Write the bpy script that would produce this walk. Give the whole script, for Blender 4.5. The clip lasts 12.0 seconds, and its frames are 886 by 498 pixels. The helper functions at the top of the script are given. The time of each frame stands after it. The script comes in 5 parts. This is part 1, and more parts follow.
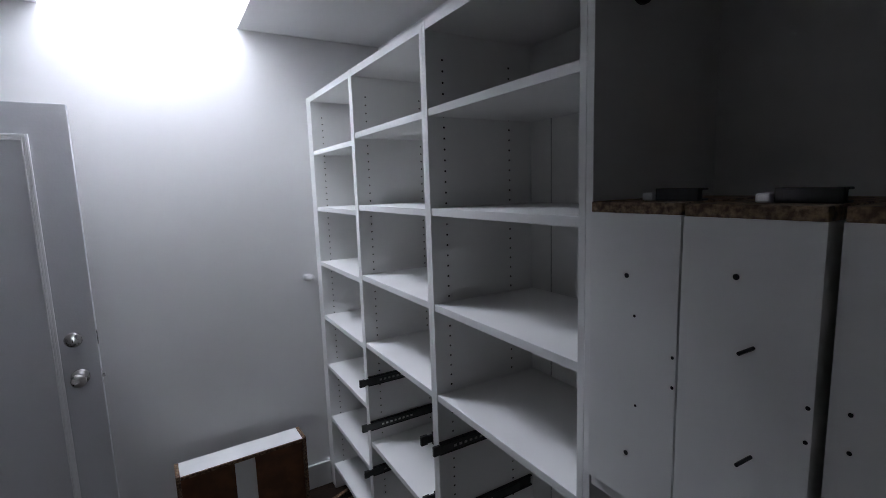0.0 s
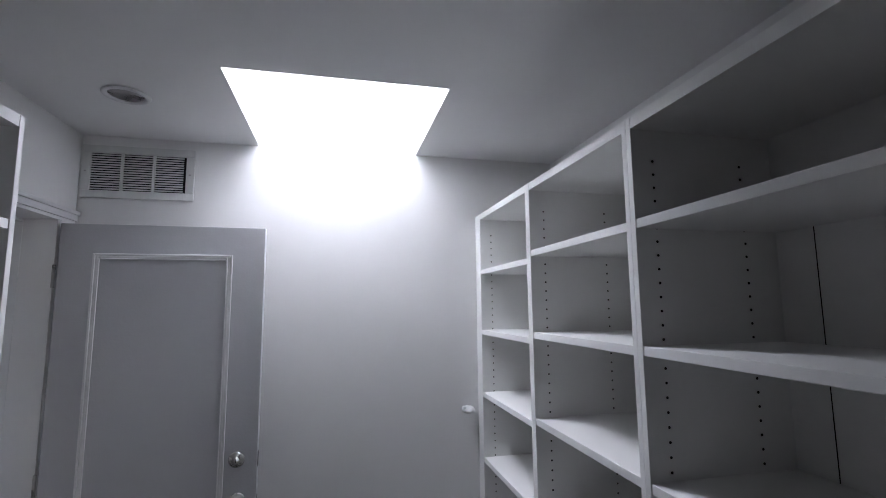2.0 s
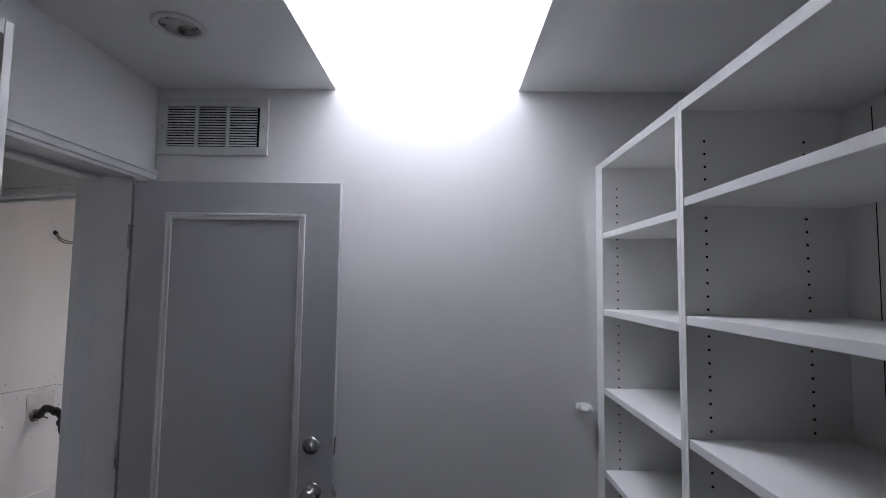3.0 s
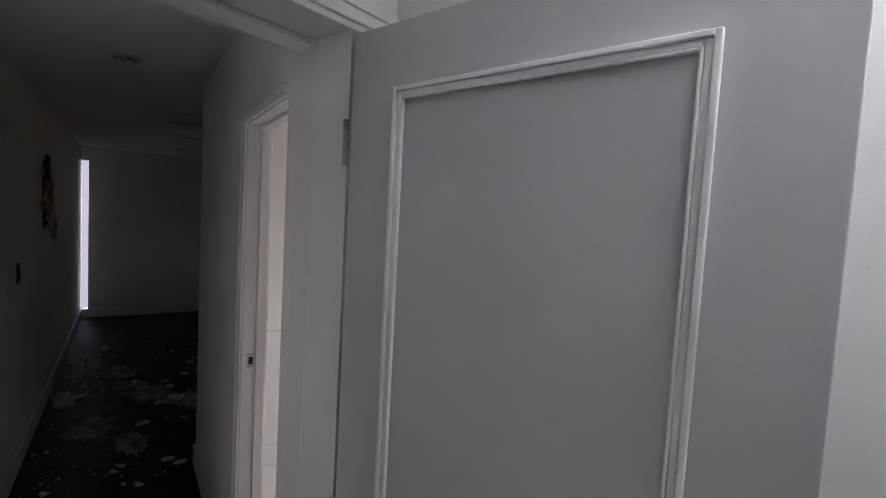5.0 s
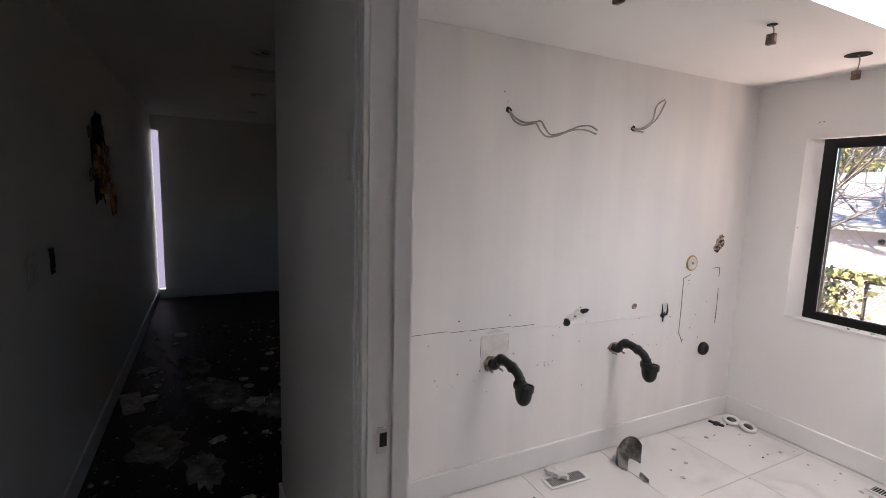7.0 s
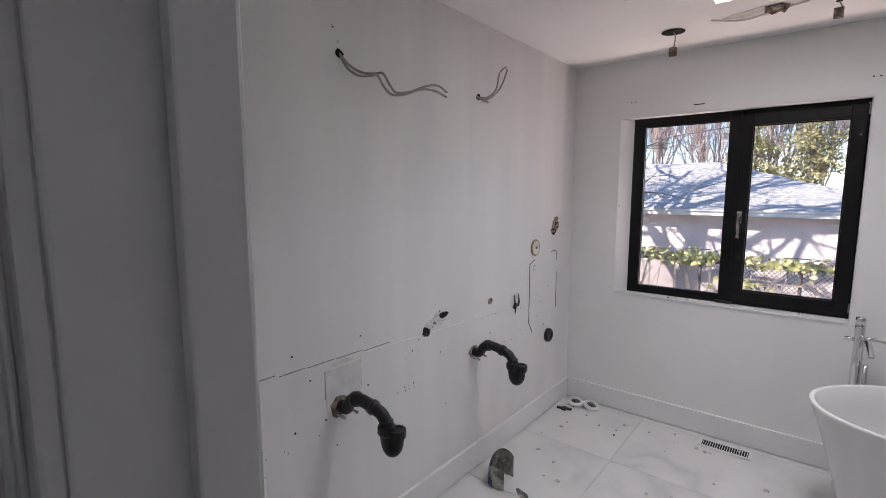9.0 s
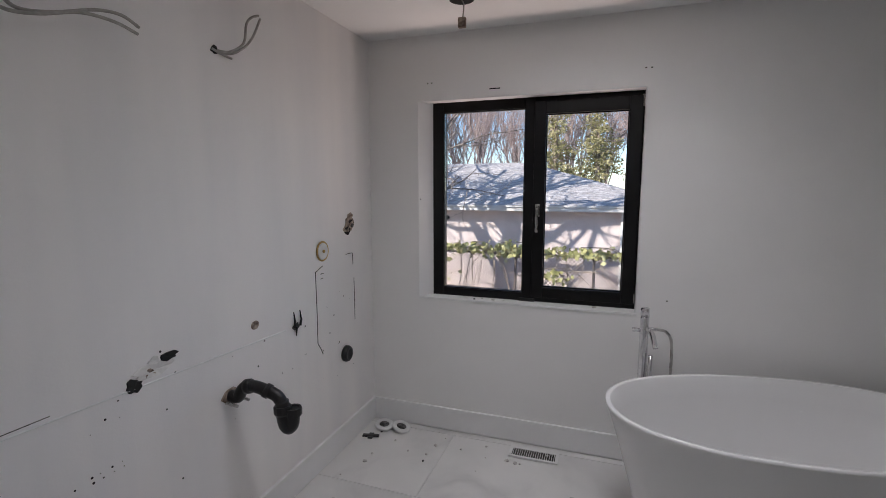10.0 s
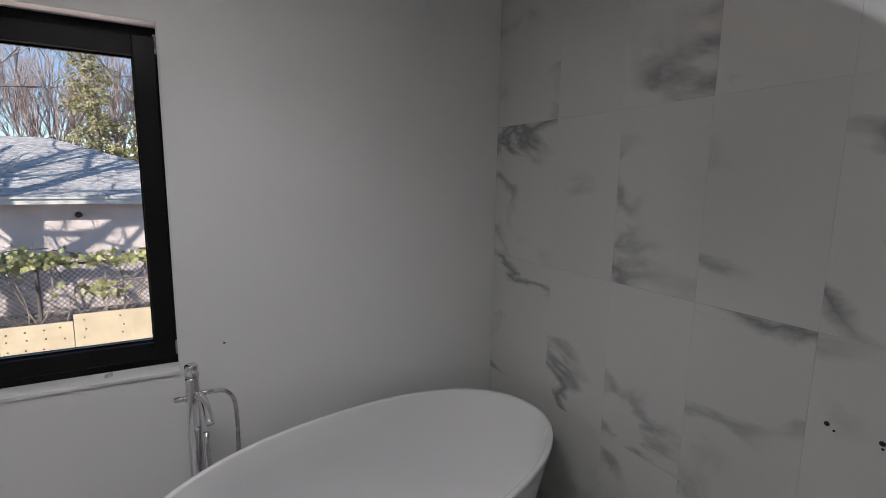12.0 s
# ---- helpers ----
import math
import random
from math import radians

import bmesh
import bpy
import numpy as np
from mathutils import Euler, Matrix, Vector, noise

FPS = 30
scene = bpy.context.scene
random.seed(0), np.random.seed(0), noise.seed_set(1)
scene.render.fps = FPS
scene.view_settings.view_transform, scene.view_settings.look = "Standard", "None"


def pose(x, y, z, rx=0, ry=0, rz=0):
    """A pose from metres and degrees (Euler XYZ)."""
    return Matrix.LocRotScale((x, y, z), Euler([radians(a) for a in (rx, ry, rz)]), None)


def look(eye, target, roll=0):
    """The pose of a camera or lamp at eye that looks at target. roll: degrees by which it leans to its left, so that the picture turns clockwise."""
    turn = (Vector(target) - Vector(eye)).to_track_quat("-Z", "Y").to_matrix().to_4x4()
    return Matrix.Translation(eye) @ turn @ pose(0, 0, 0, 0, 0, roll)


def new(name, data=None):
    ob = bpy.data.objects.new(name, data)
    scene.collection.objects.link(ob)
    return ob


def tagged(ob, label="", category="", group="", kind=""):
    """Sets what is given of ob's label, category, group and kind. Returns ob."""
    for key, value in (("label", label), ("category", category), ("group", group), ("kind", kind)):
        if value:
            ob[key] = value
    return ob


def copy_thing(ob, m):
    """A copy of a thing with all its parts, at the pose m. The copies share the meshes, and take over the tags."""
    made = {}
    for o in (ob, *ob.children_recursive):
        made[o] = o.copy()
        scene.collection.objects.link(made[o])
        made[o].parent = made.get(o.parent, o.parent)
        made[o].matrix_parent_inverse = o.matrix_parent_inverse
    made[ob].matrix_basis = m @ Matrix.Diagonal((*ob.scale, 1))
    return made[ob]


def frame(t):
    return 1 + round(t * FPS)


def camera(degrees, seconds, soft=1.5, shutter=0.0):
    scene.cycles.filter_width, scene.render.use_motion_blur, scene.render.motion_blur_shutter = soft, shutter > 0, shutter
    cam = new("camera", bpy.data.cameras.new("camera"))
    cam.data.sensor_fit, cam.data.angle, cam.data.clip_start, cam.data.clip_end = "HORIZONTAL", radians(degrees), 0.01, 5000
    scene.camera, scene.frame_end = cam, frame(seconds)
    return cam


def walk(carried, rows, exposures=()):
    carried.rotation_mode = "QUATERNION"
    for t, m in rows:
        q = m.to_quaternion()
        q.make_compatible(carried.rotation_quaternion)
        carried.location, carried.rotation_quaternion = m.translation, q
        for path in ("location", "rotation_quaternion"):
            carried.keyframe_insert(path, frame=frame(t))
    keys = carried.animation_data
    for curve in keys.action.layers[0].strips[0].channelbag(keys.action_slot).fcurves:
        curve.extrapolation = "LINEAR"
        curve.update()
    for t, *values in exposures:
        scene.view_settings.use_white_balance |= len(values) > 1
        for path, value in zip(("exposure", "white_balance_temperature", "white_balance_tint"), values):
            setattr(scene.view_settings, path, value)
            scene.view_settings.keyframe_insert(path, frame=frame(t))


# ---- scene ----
cam = camera(87.1, 12.0, soft=0.7)
PATH = [
    (0, (1.795, -2.049, 1.677), (2.226, -0.114, 1.408), -1.8),
    (0.5, (1.864, -1.997, 1.669), (2.059, -0.011, 1.539), -1.5),
    (1, (1.875, -1.989, 1.673), (1.905, 0.009, 1.738), -1.3),
    (1.5, (1.82, -1.943, 1.682), (1.728, 0.042, 1.91), -0.9),
    (2, (1.721, -1.782, 1.706), (1.536, 0.196, 1.945), -0.5),
    (2.5, (1.663, -1.641, 1.706), (1.317, 0.316, 1.924), 0.1),
    (3, (1.682, -1.372, 1.684), (1.044, 0.519, 1.822), 0.8),
    (3.5, (1.632, -1.137, 1.652), (0.686, 0.624, 1.71), 1.1),
    (3.7, (1.603, -1.053, 1.636), (0.521, 0.629, 1.666), 1.1),
    (5.3, (0.768, -0.425, 1.693), (-0.937, 0.607, 1.521), 3.2),
    (5.5, (0.658, -0.414, 1.693), (-1.069, 0.574, 1.489), 3.0),
    (6.0, (0.287, -0.406, 1.703), (-1.479, 0.499, 1.455), 2.5),
    (6.5, (0.135, -0.43, 1.66), (-1.646, 0.443, 1.406), 2.0),
    (6.7, (0.031, -0.412, 1.636), (-1.753, 0.454, 1.375), 1.9),
    (8.3, (-0.637, -0.292, 1.525), (-2.169, 0.973, 1.302), 0.0),
    (8.5, (-0.668, -0.27, 1.513), (-2.145, 1.06, 1.288), 0.0),
    (9, (-0.749, -0.152, 1.513), (-1.999, 1.39, 1.267), -0.0),
    (9.5, (-0.73, 0.144, 1.48), (-1.712, 1.868, 1.235), 0.0),
    (10, (-0.759, 0.432, 1.474), (-1.413, 2.305, 1.223), 0.0),
    (10.5, (-0.748, 0.731, 1.459), (-1.045, 2.693, 1.209), 0.1),
    (11, (-0.666, 0.965, 1.474), (-0.555, 2.943, 1.198), 0.2),
    (11.5, (-0.571, 1.159, 1.487), (-0.02, 3.06, 1.2), 0.5),
    (12, (-0.557, 1.215, 1.505), (0.415, 2.938, 1.212), 0.9),
]
EXPOSURES = [(0, 1.6, 6300, 14), (1.5, 1.65, 6350, 15), (2.5, 1.35, 6450, 16), (3.7, 0.75, 6500, 17), (5.3, 1.75, 7000, 18), (6.7, 1.5, 6900, 18), (8.3, 1.2, 6350, 18), (9.5, 0.70, 6350, 16), (10.5, 0.32, 6300, 12), (12, 0.27, 6350, 11)]
walk(cam, [(t, look(eye, target, roll)) for t, eye, target, roll in PATH], EXPOSURES)

# ---- world, sun, skylights ----
world = bpy.data.worlds.new("world")
scene.world = world
world.use_nodes = True
wn = world.node_tree
sky = wn.nodes.new("ShaderNodeTexSky")
sky.sky_type = "NISHITA"
sky.sun_disc = False
sky.dust_density, sky.ozone_density, sky.altitude = 0.2, 3.0, 1000.0
SUN_WAY = Vector((0.52, 0.66, -0.54)).normalized()
sky.sun_elevation = math.asin(-SUN_WAY.z)
sky.sun_rotation = math.atan2(-SUN_WAY.x, -SUN_WAY.y)
wn.links.new(sky.outputs[0], wn.nodes["Background"].inputs[0])
wn.nodes["Background"].inputs[1].default_value = 0.15
sun = new("sun", bpy.data.lights.new("sun", "SUN"))
sun.data.energy, sun.data.angle, sun.data.color = 5.0, radians(0.5), (1.0, 0.93, 0.84)
sun.matrix_world = look((0, 0, 30), Vector((0, 0, 30)) + SUN_WAY)

TURN = 18.0
C = pose(0, 0, 0, 0, 0, TURN)          # the closet stands turned against corridor and bathroom


def area(name, m, sx, sy, watts, color, spread=180.0):
    lamp = new(name, bpy.data.lights.new(name, "AREA"))
    lamp.data.shape, lamp.data.size, lamp.data.size_y = "RECTANGLE", sx, sy
    lamp.data.energy, lamp.data.color = watts, color
    lamp.data.spread = radians(spread)
    lamp.matrix_world = m
    return lamp


area("closet_skylight_light", C @ pose(1.083, -0.15, 2.98, -32), 0.70, 0.24, 9.5, (0.84, 0.89, 1.0), 160.0)
area("bathroom_skylight_light", pose(-0.81, 1.91, 2.90), 0.68, 0.76, 14.5, (0.98, 0.97, 0.98))

area("sill_bounce_fill", pose(-1.19, 3.46, 0.55, -135), 1.05, 0.38, 12.0, (1.0, 0.79, 0.68))   # hidden fill lamp added below the sill for warm bounced light


# ---- materials ----
def material(name, color, rough=0.5, metal=0.0, vary=0.06, scale=6.0, bump=0.05, bump_scale=60.0, spec=0.5, color2=None, blend=(0.4, 0.65), detail=6.0, stretch=None):
    mat = bpy.data.materials.new(name)
    mat.use_nodes = True
    nt = mat.node_tree
    b = nt.nodes["Principled BSDF"]
    tc = nt.nodes.new("ShaderNodeTexCoord")
    n1 = nt.nodes.new("ShaderNodeTexNoise")
    n1.inputs["Scale"].default_value, n1.inputs["Detail"].default_value = scale, detail
    if stretch:
        mp = nt.nodes.new("ShaderNodeMapping")
        mp.inputs["Scale"].default_value = stretch
        nt.links.new(tc.outputs["Object"], mp.inputs["Vector"])
        nt.links.new(mp.outputs["Vector"], n1.inputs["Vector"])
    else:
        nt.links.new(tc.outputs["Object"], n1.inputs["Vector"])
    ramp = nt.nodes.new("ShaderNodeValToRGB")
    c2 = color2 or tuple(max(0.0, c * (1 - vary * 2)) for c in color)
    ramp.color_ramp.elements[0].position, ramp.color_ramp.elements[1].position = blend
    ramp.color_ramp.elements[0].color = (*c2, 1)
    ramp.color_ramp.elements[1].color = (*color, 1)
    nt.links.new(n1.outputs["Fac"], ramp.inputs["Fac"])
    nt.links.new(ramp.outputs["Color"], b.inputs["Base Color"])
    n2 = nt.nodes.new("ShaderNodeTexNoise")
    n2.inputs["Scale"].default_value, n2.inputs["Detail"].default_value = bump_scale, 4.0
    nt.links.new(tc.outputs["Object"], n2.inputs["Vector"])
    if bump:
        bp = nt.nodes.new("ShaderNodeBump")
        bp.inputs["Strength"].default_value, bp.inputs["Distance"].default_value = bump, 0.01
        nt.links.new(n2.outputs["Fac"], bp.inputs["Height"])
        nt.links.new(bp.outputs["Normal"], b.inputs["Normal"])
    rm = nt.nodes.new("ShaderNodeMapRange")
    rm.inputs["To Min"].default_value, rm.inputs["To Max"].default_value = max(0.02, rough - 0.08), min(1.0, rough + 0.08)
    nt.links.new(n1.outputs["Fac"], rm.inputs["Value"])
    nt.links.new(rm.outputs["Result"], b.inputs["Roughness"])
    b.inputs["Metallic"].default_value = metal
    b.inputs["Specular IOR Level"].default_value = spec
    return mat


M_WALL = material("wall_paint", (0.83, 0.825, 0.815), 0.55, vary=0.02, scale=1.4, bump=0.05, bump_scale=180)
M_CEIL = material("ceiling_paint", (0.87, 0.87, 0.865), 0.8, vary=0.02, scale=1.2, bump=0.05, bump_scale=150)
M_TRIM = material("trim_paint", (0.80, 0.80, 0.80), 0.35, vary=0.025, scale=3, bump=0.04, bump_scale=40)
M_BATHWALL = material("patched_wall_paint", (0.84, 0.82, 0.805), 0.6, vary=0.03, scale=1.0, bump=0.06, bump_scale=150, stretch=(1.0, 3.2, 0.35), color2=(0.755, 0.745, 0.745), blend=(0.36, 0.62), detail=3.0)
M_HALL = material("hall_paint", (0.82, 0.825, 0.80), 0.5, vary=0.03, scale=1.4, bump=0.05, bump_scale=160)
M_DOOR = material("door_paint", (0.55, 0.552, 0.57), 0.42, vary=0.025, scale=2, bump=0.05, bump_scale=120)
M_MEL = material("white_melamine", (0.86, 0.86, 0.84), 0.38, vary=0.02, scale=3, bump=0.02, bump_scale=200)
M_CHIP = material("chipboard", (0.34, 0.22, 0.13), 0.9, vary=0.3, scale=90, bump=0.6, bump_scale=140, color2=(0.10, 0.055, 0.035))
M_HARD = material("hardboard", (0.20, 0.085, 0.035), 0.7, vary=0.2, scale=12, bump=0.1)
M_HOLE = material("dark_hole", (0.012, 0.012, 0.012), 0.9, bump=0)
M_BLACK = material("black_plastic", (0.012, 0.012, 0.013), 0.38, vary=0.2, scale=30, bump=0.15, bump_scale=50)
M_FRAME = material("black_window_frame", (0.007, 0.007, 0.0075), 0.42, vary=0.15, scale=8, bump=0.04, bump_scale=120, spec=0.25)
M_RAIL = material("black_steel_rail", (0.03, 0.03, 0.032), 0.35, metal=0.7, vary=0.3, scale=30, bump=0.05)
M_STEEL = material("brushed_steel", (0.55, 0.54, 0.52), 0.28, metal=1.0, vary=0.1, scale=20, bump=0.03)
M_CHROME = material("chrome", (0.80, 0.80, 0.82), 0.08, metal=1.0, vary=0.05, scale=10, bump=0)
M_GRILLE = material("white_enamel", (0.74, 0.74, 0.73), 0.35, vary=0.04, scale=20, bump=0.02)
M_TUB = material("white_stone_resin", (0.80, 0.80, 0.80), 0.25, vary=0.004, scale=3, bump=0.015, bump_scale=60)
M_CABLE = material("grey_cable", (0.42, 0.40, 0.37), 0.5, vary=0.15, scale=30, bump=0.05)
M_BRASS = material("brass", (0.62, 0.42, 0.16), 0.3, metal=0.9, vary=0.2, scale=30, bump=0.05)
M_TORN = material("torn_plasterboard", (0.46, 0.38, 0.31), 0.95, vary=0.3, scale=40, bump=0.8, bump_scale=90, color2=(0.14, 0.10, 0.08))
M_PATCH = material("bare_plaster", (0.77, 0.755, 0.73), 0.85, vary=0.08, scale=14, bump=0.15)
M_PENCIL = material("pencil_grey", (0.16, 0.155, 0.15), 0.9, vary=0.4, scale=60, bump=0)
M_CAULK = material("caulk", (0.83, 0.83, 0.82), 0.4, vary=0.05, scale=30, bump=0.05)
M_PLASTER = material("plaster_chip", (0.70, 0.68, 0.65), 0.95, vary=0.2, scale=30, bump=0.5)
M_DUST = material("plaster_dust", (0.40, 0.375, 0.34), 0.95, vary=0.35, scale=9, bump=0.5)
M_INSUL = material("copper_insulation", (0.85, 0.45, 0.18), 0.6, vary=0.4, scale=18, bump=1.0, bump_scale=40, color2=(0.06, 0.03, 0.02))
M_FOIL = material("foil", (0.72, 0.66, 0.52), 0.3, metal=0.8, vary=0.3, scale=20, bump=0.8, bump_scale=30)
M_TIN = material("bare_tin", (0.42, 0.41, 0.39), 0.3, metal=0.8, vary=0.35, scale=18, bump=0.2)
M_BLUE = material("blue_label", (0.05, 0.16, 0.36), 0.5, vary=0.25, scale=25, bump=0.05)
M_GROUT = material("grout", (0.66, 0.655, 0.64), 0.9, vary=0.1, scale=30, bump=0.1)
M_BARK = material("bark", (0.44, 0.36, 0.30), 0.9, vary=0.3, scale=10, bump=0.6, bump_scale=25)
M_TWIG = material("brown_twigs", (0.66, 0.53, 0.50), 0.9, vary=0.25, scale=4, bump=0.1)
M_NEEDLE = material("conifer_needles", (0.52, 0.46, 0.24), 0.8, vary=0.3, scale=3, bump=0.1, color2=(0.20, 0.19, 0.08))
M_PINE = material("pine_needles", (0.56, 0.52, 0.22), 0.8, vary=0.3, scale=3, bump=0.1, color2=(0.26, 0.25, 0.09))
M_IVY = material("ivy_leaves", (0.58, 0.54, 0.25), 0.5, vary=0.3, scale=5, bump=0.1, color2=(0.24, 0.25, 0.09))
M_GROUND = material("leaf_litter", (0.40, 0.33, 0.29), 0.95, vary=0.3, scale=5, bump=0.6, bump_scale=30, color2=(0.20, 0.17, 0.15))
M_STUCCO = material("pink_stucco", (0.76, 0.65, 0.62), 0.9, vary=0.06, scale=3, bump=0.3, bump_scale=60)
M_FASCIA = material("white_fascia", (0.72, 0.70, 0.68), 0.6, vary=0.05, scale=4, bump=0.05)
M_SHINGLE = material("grey_shingle", (0.60, 0.57, 0.575), 0.95, vary=0.2, scale=9, bump=0.5, bump_scale=50)
M_RUST = material("rusty_patch", (0.48, 0.18, 0.08), 0.9, vary=0.3, scale=12, bump=0.5)
M_WIRE = material("galvanised_wire", (0.16, 0.13, 0.12), 0.7, metal=0.0, vary=0.2, scale=10, bump=0)
M_PLY = material("new_plywood", (0.78, 0.62, 0.42), 0.75, vary=0.08, scale=4, bump=0.1, bump_scale=40)


def wood_floor():
    mat = material("dark_wood_floor", (0.020, 0.013, 0.010), 0.48, vary=0.3, scale=5, bump=0.1, bump_scale=60, spec=0.22)
    nt = mat.node_tree
    b = nt.nodes["Principled BSDF"]
    tc = nt.nodes.new("ShaderNodeTexCoord")
    br = nt.nodes.new("ShaderNodeTexBrick")
    br.inputs["Scale"].default_value = 1.0
    br.inputs["Brick Width"].default_value, br.inputs["Row Height"].default_value = 1.1, 0.12
    br.inputs["Mortar Size"].default_value = 0.0015
    br.inputs["Color1"].default_value = (0.032, 0.018, 0.011, 1)
    br.inputs["Color2"].default_value = (0.018, 0.010, 0.007, 1)
    br.inputs["Mortar"].default_value = (0.004, 0.003, 0.003, 1)
    nt.links.new(tc.outputs["Object"], br.inputs["Vector"])
    gr = nt.nodes.new("ShaderNodeTexNoise")
    mp = nt.nodes.new("ShaderNodeMapping")
    mp.inputs["Scale"].default_value = (2.0, 40.0, 2.0)
    nt.links.new(tc.outputs["Object"], mp.inputs["Vector"])
    nt.links.new(mp.outputs["Vector"], gr.inputs["Vector"])
    mx = nt.nodes.new("ShaderNodeMix")
    mx.data_type, mx.blend_type = "RGBA", "MULTIPLY"
    mx.inputs["Factor"].default_value = 0.7
    nt.links.new(br.outputs["Color"], mx.inputs["A"])
    nt.links.new(gr.outputs["Color"], mx.inputs["B"])
    nt.links.new(mx.outputs["Result"], b.inputs["Base Color"])
    return mat


def marble(name, base, vein, scale, rough, amount, per_object=True, sharp=0.06):
    mat = bpy.data.materials.new(name)
    mat.use_nodes = True
    nt = mat.node_tree
    b = nt.nodes["Principled BSDF"]
    tc = nt.nodes.new("ShaderNodeTexCoord")
    info = nt.nodes.new("ShaderNodeObjectInfo")
    add = nt.nodes.new("ShaderNodeVectorMath")
    mul = nt.nodes.new("ShaderNodeVectorMath")
    mul.operation = "SCALE"
    mul.inputs["Scale"].default_value = 37.0
    comb = nt.nodes.new("ShaderNodeCombineXYZ")
    for k in range(3):
        nt.links.new(info.outputs["Random"], comb.inputs[k])
    nt.links.new(comb.outputs[0], mul.inputs[0])
    nt.links.new(tc.outputs["Object"], add.inputs[0])
    nt.links.new(mul.outputs[0], add.inputs[1])
    turn = nt.nodes.new("ShaderNodeMapping")
    turn.inputs["Rotation"].default_value = (0.85, 0.3, 0.5)
    turn.inputs["Scale"].default_value = (1.0, 0.75, 1.8)
    nt.links.new(add.outputs[0], turn.inputs["Vector"])
    n = nt.nodes.new("ShaderNodeTexNoise")
    n.inputs["Scale"].default_value, n.inputs["Detail"].default_value, n.inputs["Distortion"].default_value = scale, 9.0, 0.5
    nt.links.new(turn.outputs[0], n.inputs["Vector"])
    sub = nt.nodes.new("ShaderNodeMath")
    sub.operation = "SUBTRACT"
    sub.inputs[1].default_value = 0.5
    nt.links.new(n.outputs["Fac"], sub.inputs[0])
    ab = nt.nodes.new("ShaderNodeMath")
    ab.operation = "ABSOLUTE"
    nt.links.new(sub.outputs[0], ab.inputs[0])
    ramp = nt.nodes.new("ShaderNodeValToRGB")
    ramp.color_ramp.elements[0].position, ramp.color_ramp.elements[1].position = 0.0, sharp
    ramp.color_ramp.elements[0].color, ramp.color_ramp.elements[1].color = (1, 1, 1, 1), (0, 0, 0, 1)
    nt.links.new(ab.outputs[0], ramp.inputs["Fac"])
    where = nt.nodes.new("ShaderNodeTexNoise")
    where.inputs["Scale"].default_value, where.inputs["Detail"].default_value = scale * 0.8, 3.0
    nt.links.new(add.outputs[0], where.inputs["Vector"])
    gate = nt.nodes.new("ShaderNodeValToRGB")
    gate.color_ramp.elements[0].position, gate.color_ramp.elements[1].position = 0.47, 0.62
    nt.links.new(where.outputs["Fac"], gate.inputs["Fac"])
    m1 = nt.nodes.new("ShaderNodeMath")
    m1.operation = "MULTIPLY"
    nt.links.new(ramp.outputs["Color"], m1.inputs[0])
    nt.links.new(gate.outputs["Color"], m1.inputs[1])
    m2 = nt.nodes.new("ShaderNodeMath")
    m2.operation = "MULTIPLY"
    m2.inputs[1].default_value = amount
    nt.links.new(m1.outputs[0], m2.inputs[0])
    cloud = nt.nodes.new("ShaderNodeTexNoise")
    cloud.inputs["Scale"].default_value, cloud.inputs["Detail"].default_value = scale * 0.5, 5.0
    nt.links.new(add.outputs[0], cloud.inputs["Vector"])
    soft = nt.nodes.new("ShaderNodeMix")
    soft.data_type = "RGBA"
    soft.inputs["A"].default_value = (*base, 1)
    soft.inputs["B"].default_value = (*[c * 0.82 for c in base], 1)
    nt.links.new(cloud.outputs["Fac"], soft.inputs["Factor"])
    mx = nt.nodes.new("ShaderNodeMix")
    mx.data_type = "RGBA"
    mx.inputs["B"].default_value = (*vein, 1)
    nt.links.new(soft.outputs["Result"], mx.inputs["A"])
    nt.links.new(m2.outputs[0], mx.inputs["Factor"])
    nt.links.new(mx.outputs["Result"], b.inputs["Base Color"])
    b.inputs["Roughness"].default_value = rough
    b.inputs["Specular IOR Level"].default_value = 0.8 if rough < 0.1 else 0.5
    return mat


def glass_material():
    mat = bpy.data.materials.new("window_glass")
    mat.use_nodes = True
    nt = mat.node_tree
    nt.nodes.remove(nt.nodes["Principled BSDF"])
    clear = nt.nodes.new("ShaderNodeBsdfTransparent")
    clear.inputs["Color"].default_value = (0.97, 0.98, 0.975, 1)
    shine = nt.nodes.new("ShaderNodeBsdfGlossy")
    shine.inputs["Roughness"].default_value = 0.0
    fres = nt.nodes.new("ShaderNodeFresnel")
    fres.inputs["IOR"].default_value = 1.45
    mix = nt.nodes.new("ShaderNodeMixShader")
    nt.links.new(fres.outputs[0], mix.inputs[0])
    nt.links.new(clear.outputs[0], mix.inputs[1])
    nt.links.new(shine.outputs[0], mix.inputs[2])
    nt.links.new(mix.outputs[0], nt.nodes["Material Output"].inputs["Surface"])
    return mat


M_FLOOR = wood_floor()
M_MARBLE = marble("white_marble", (0.66, 0.66, 0.635), (0.18, 0.18, 0.19), 1.9, 0.06, 0.85, sharp=0.05)
M_TILE = marble("pale_marble_floor", (0.74, 0.735, 0.72), (0.42, 0.42, 0.42), 2.0, 0.32, 0.55, sharp=0.10)
M_GLASS = glass_material()


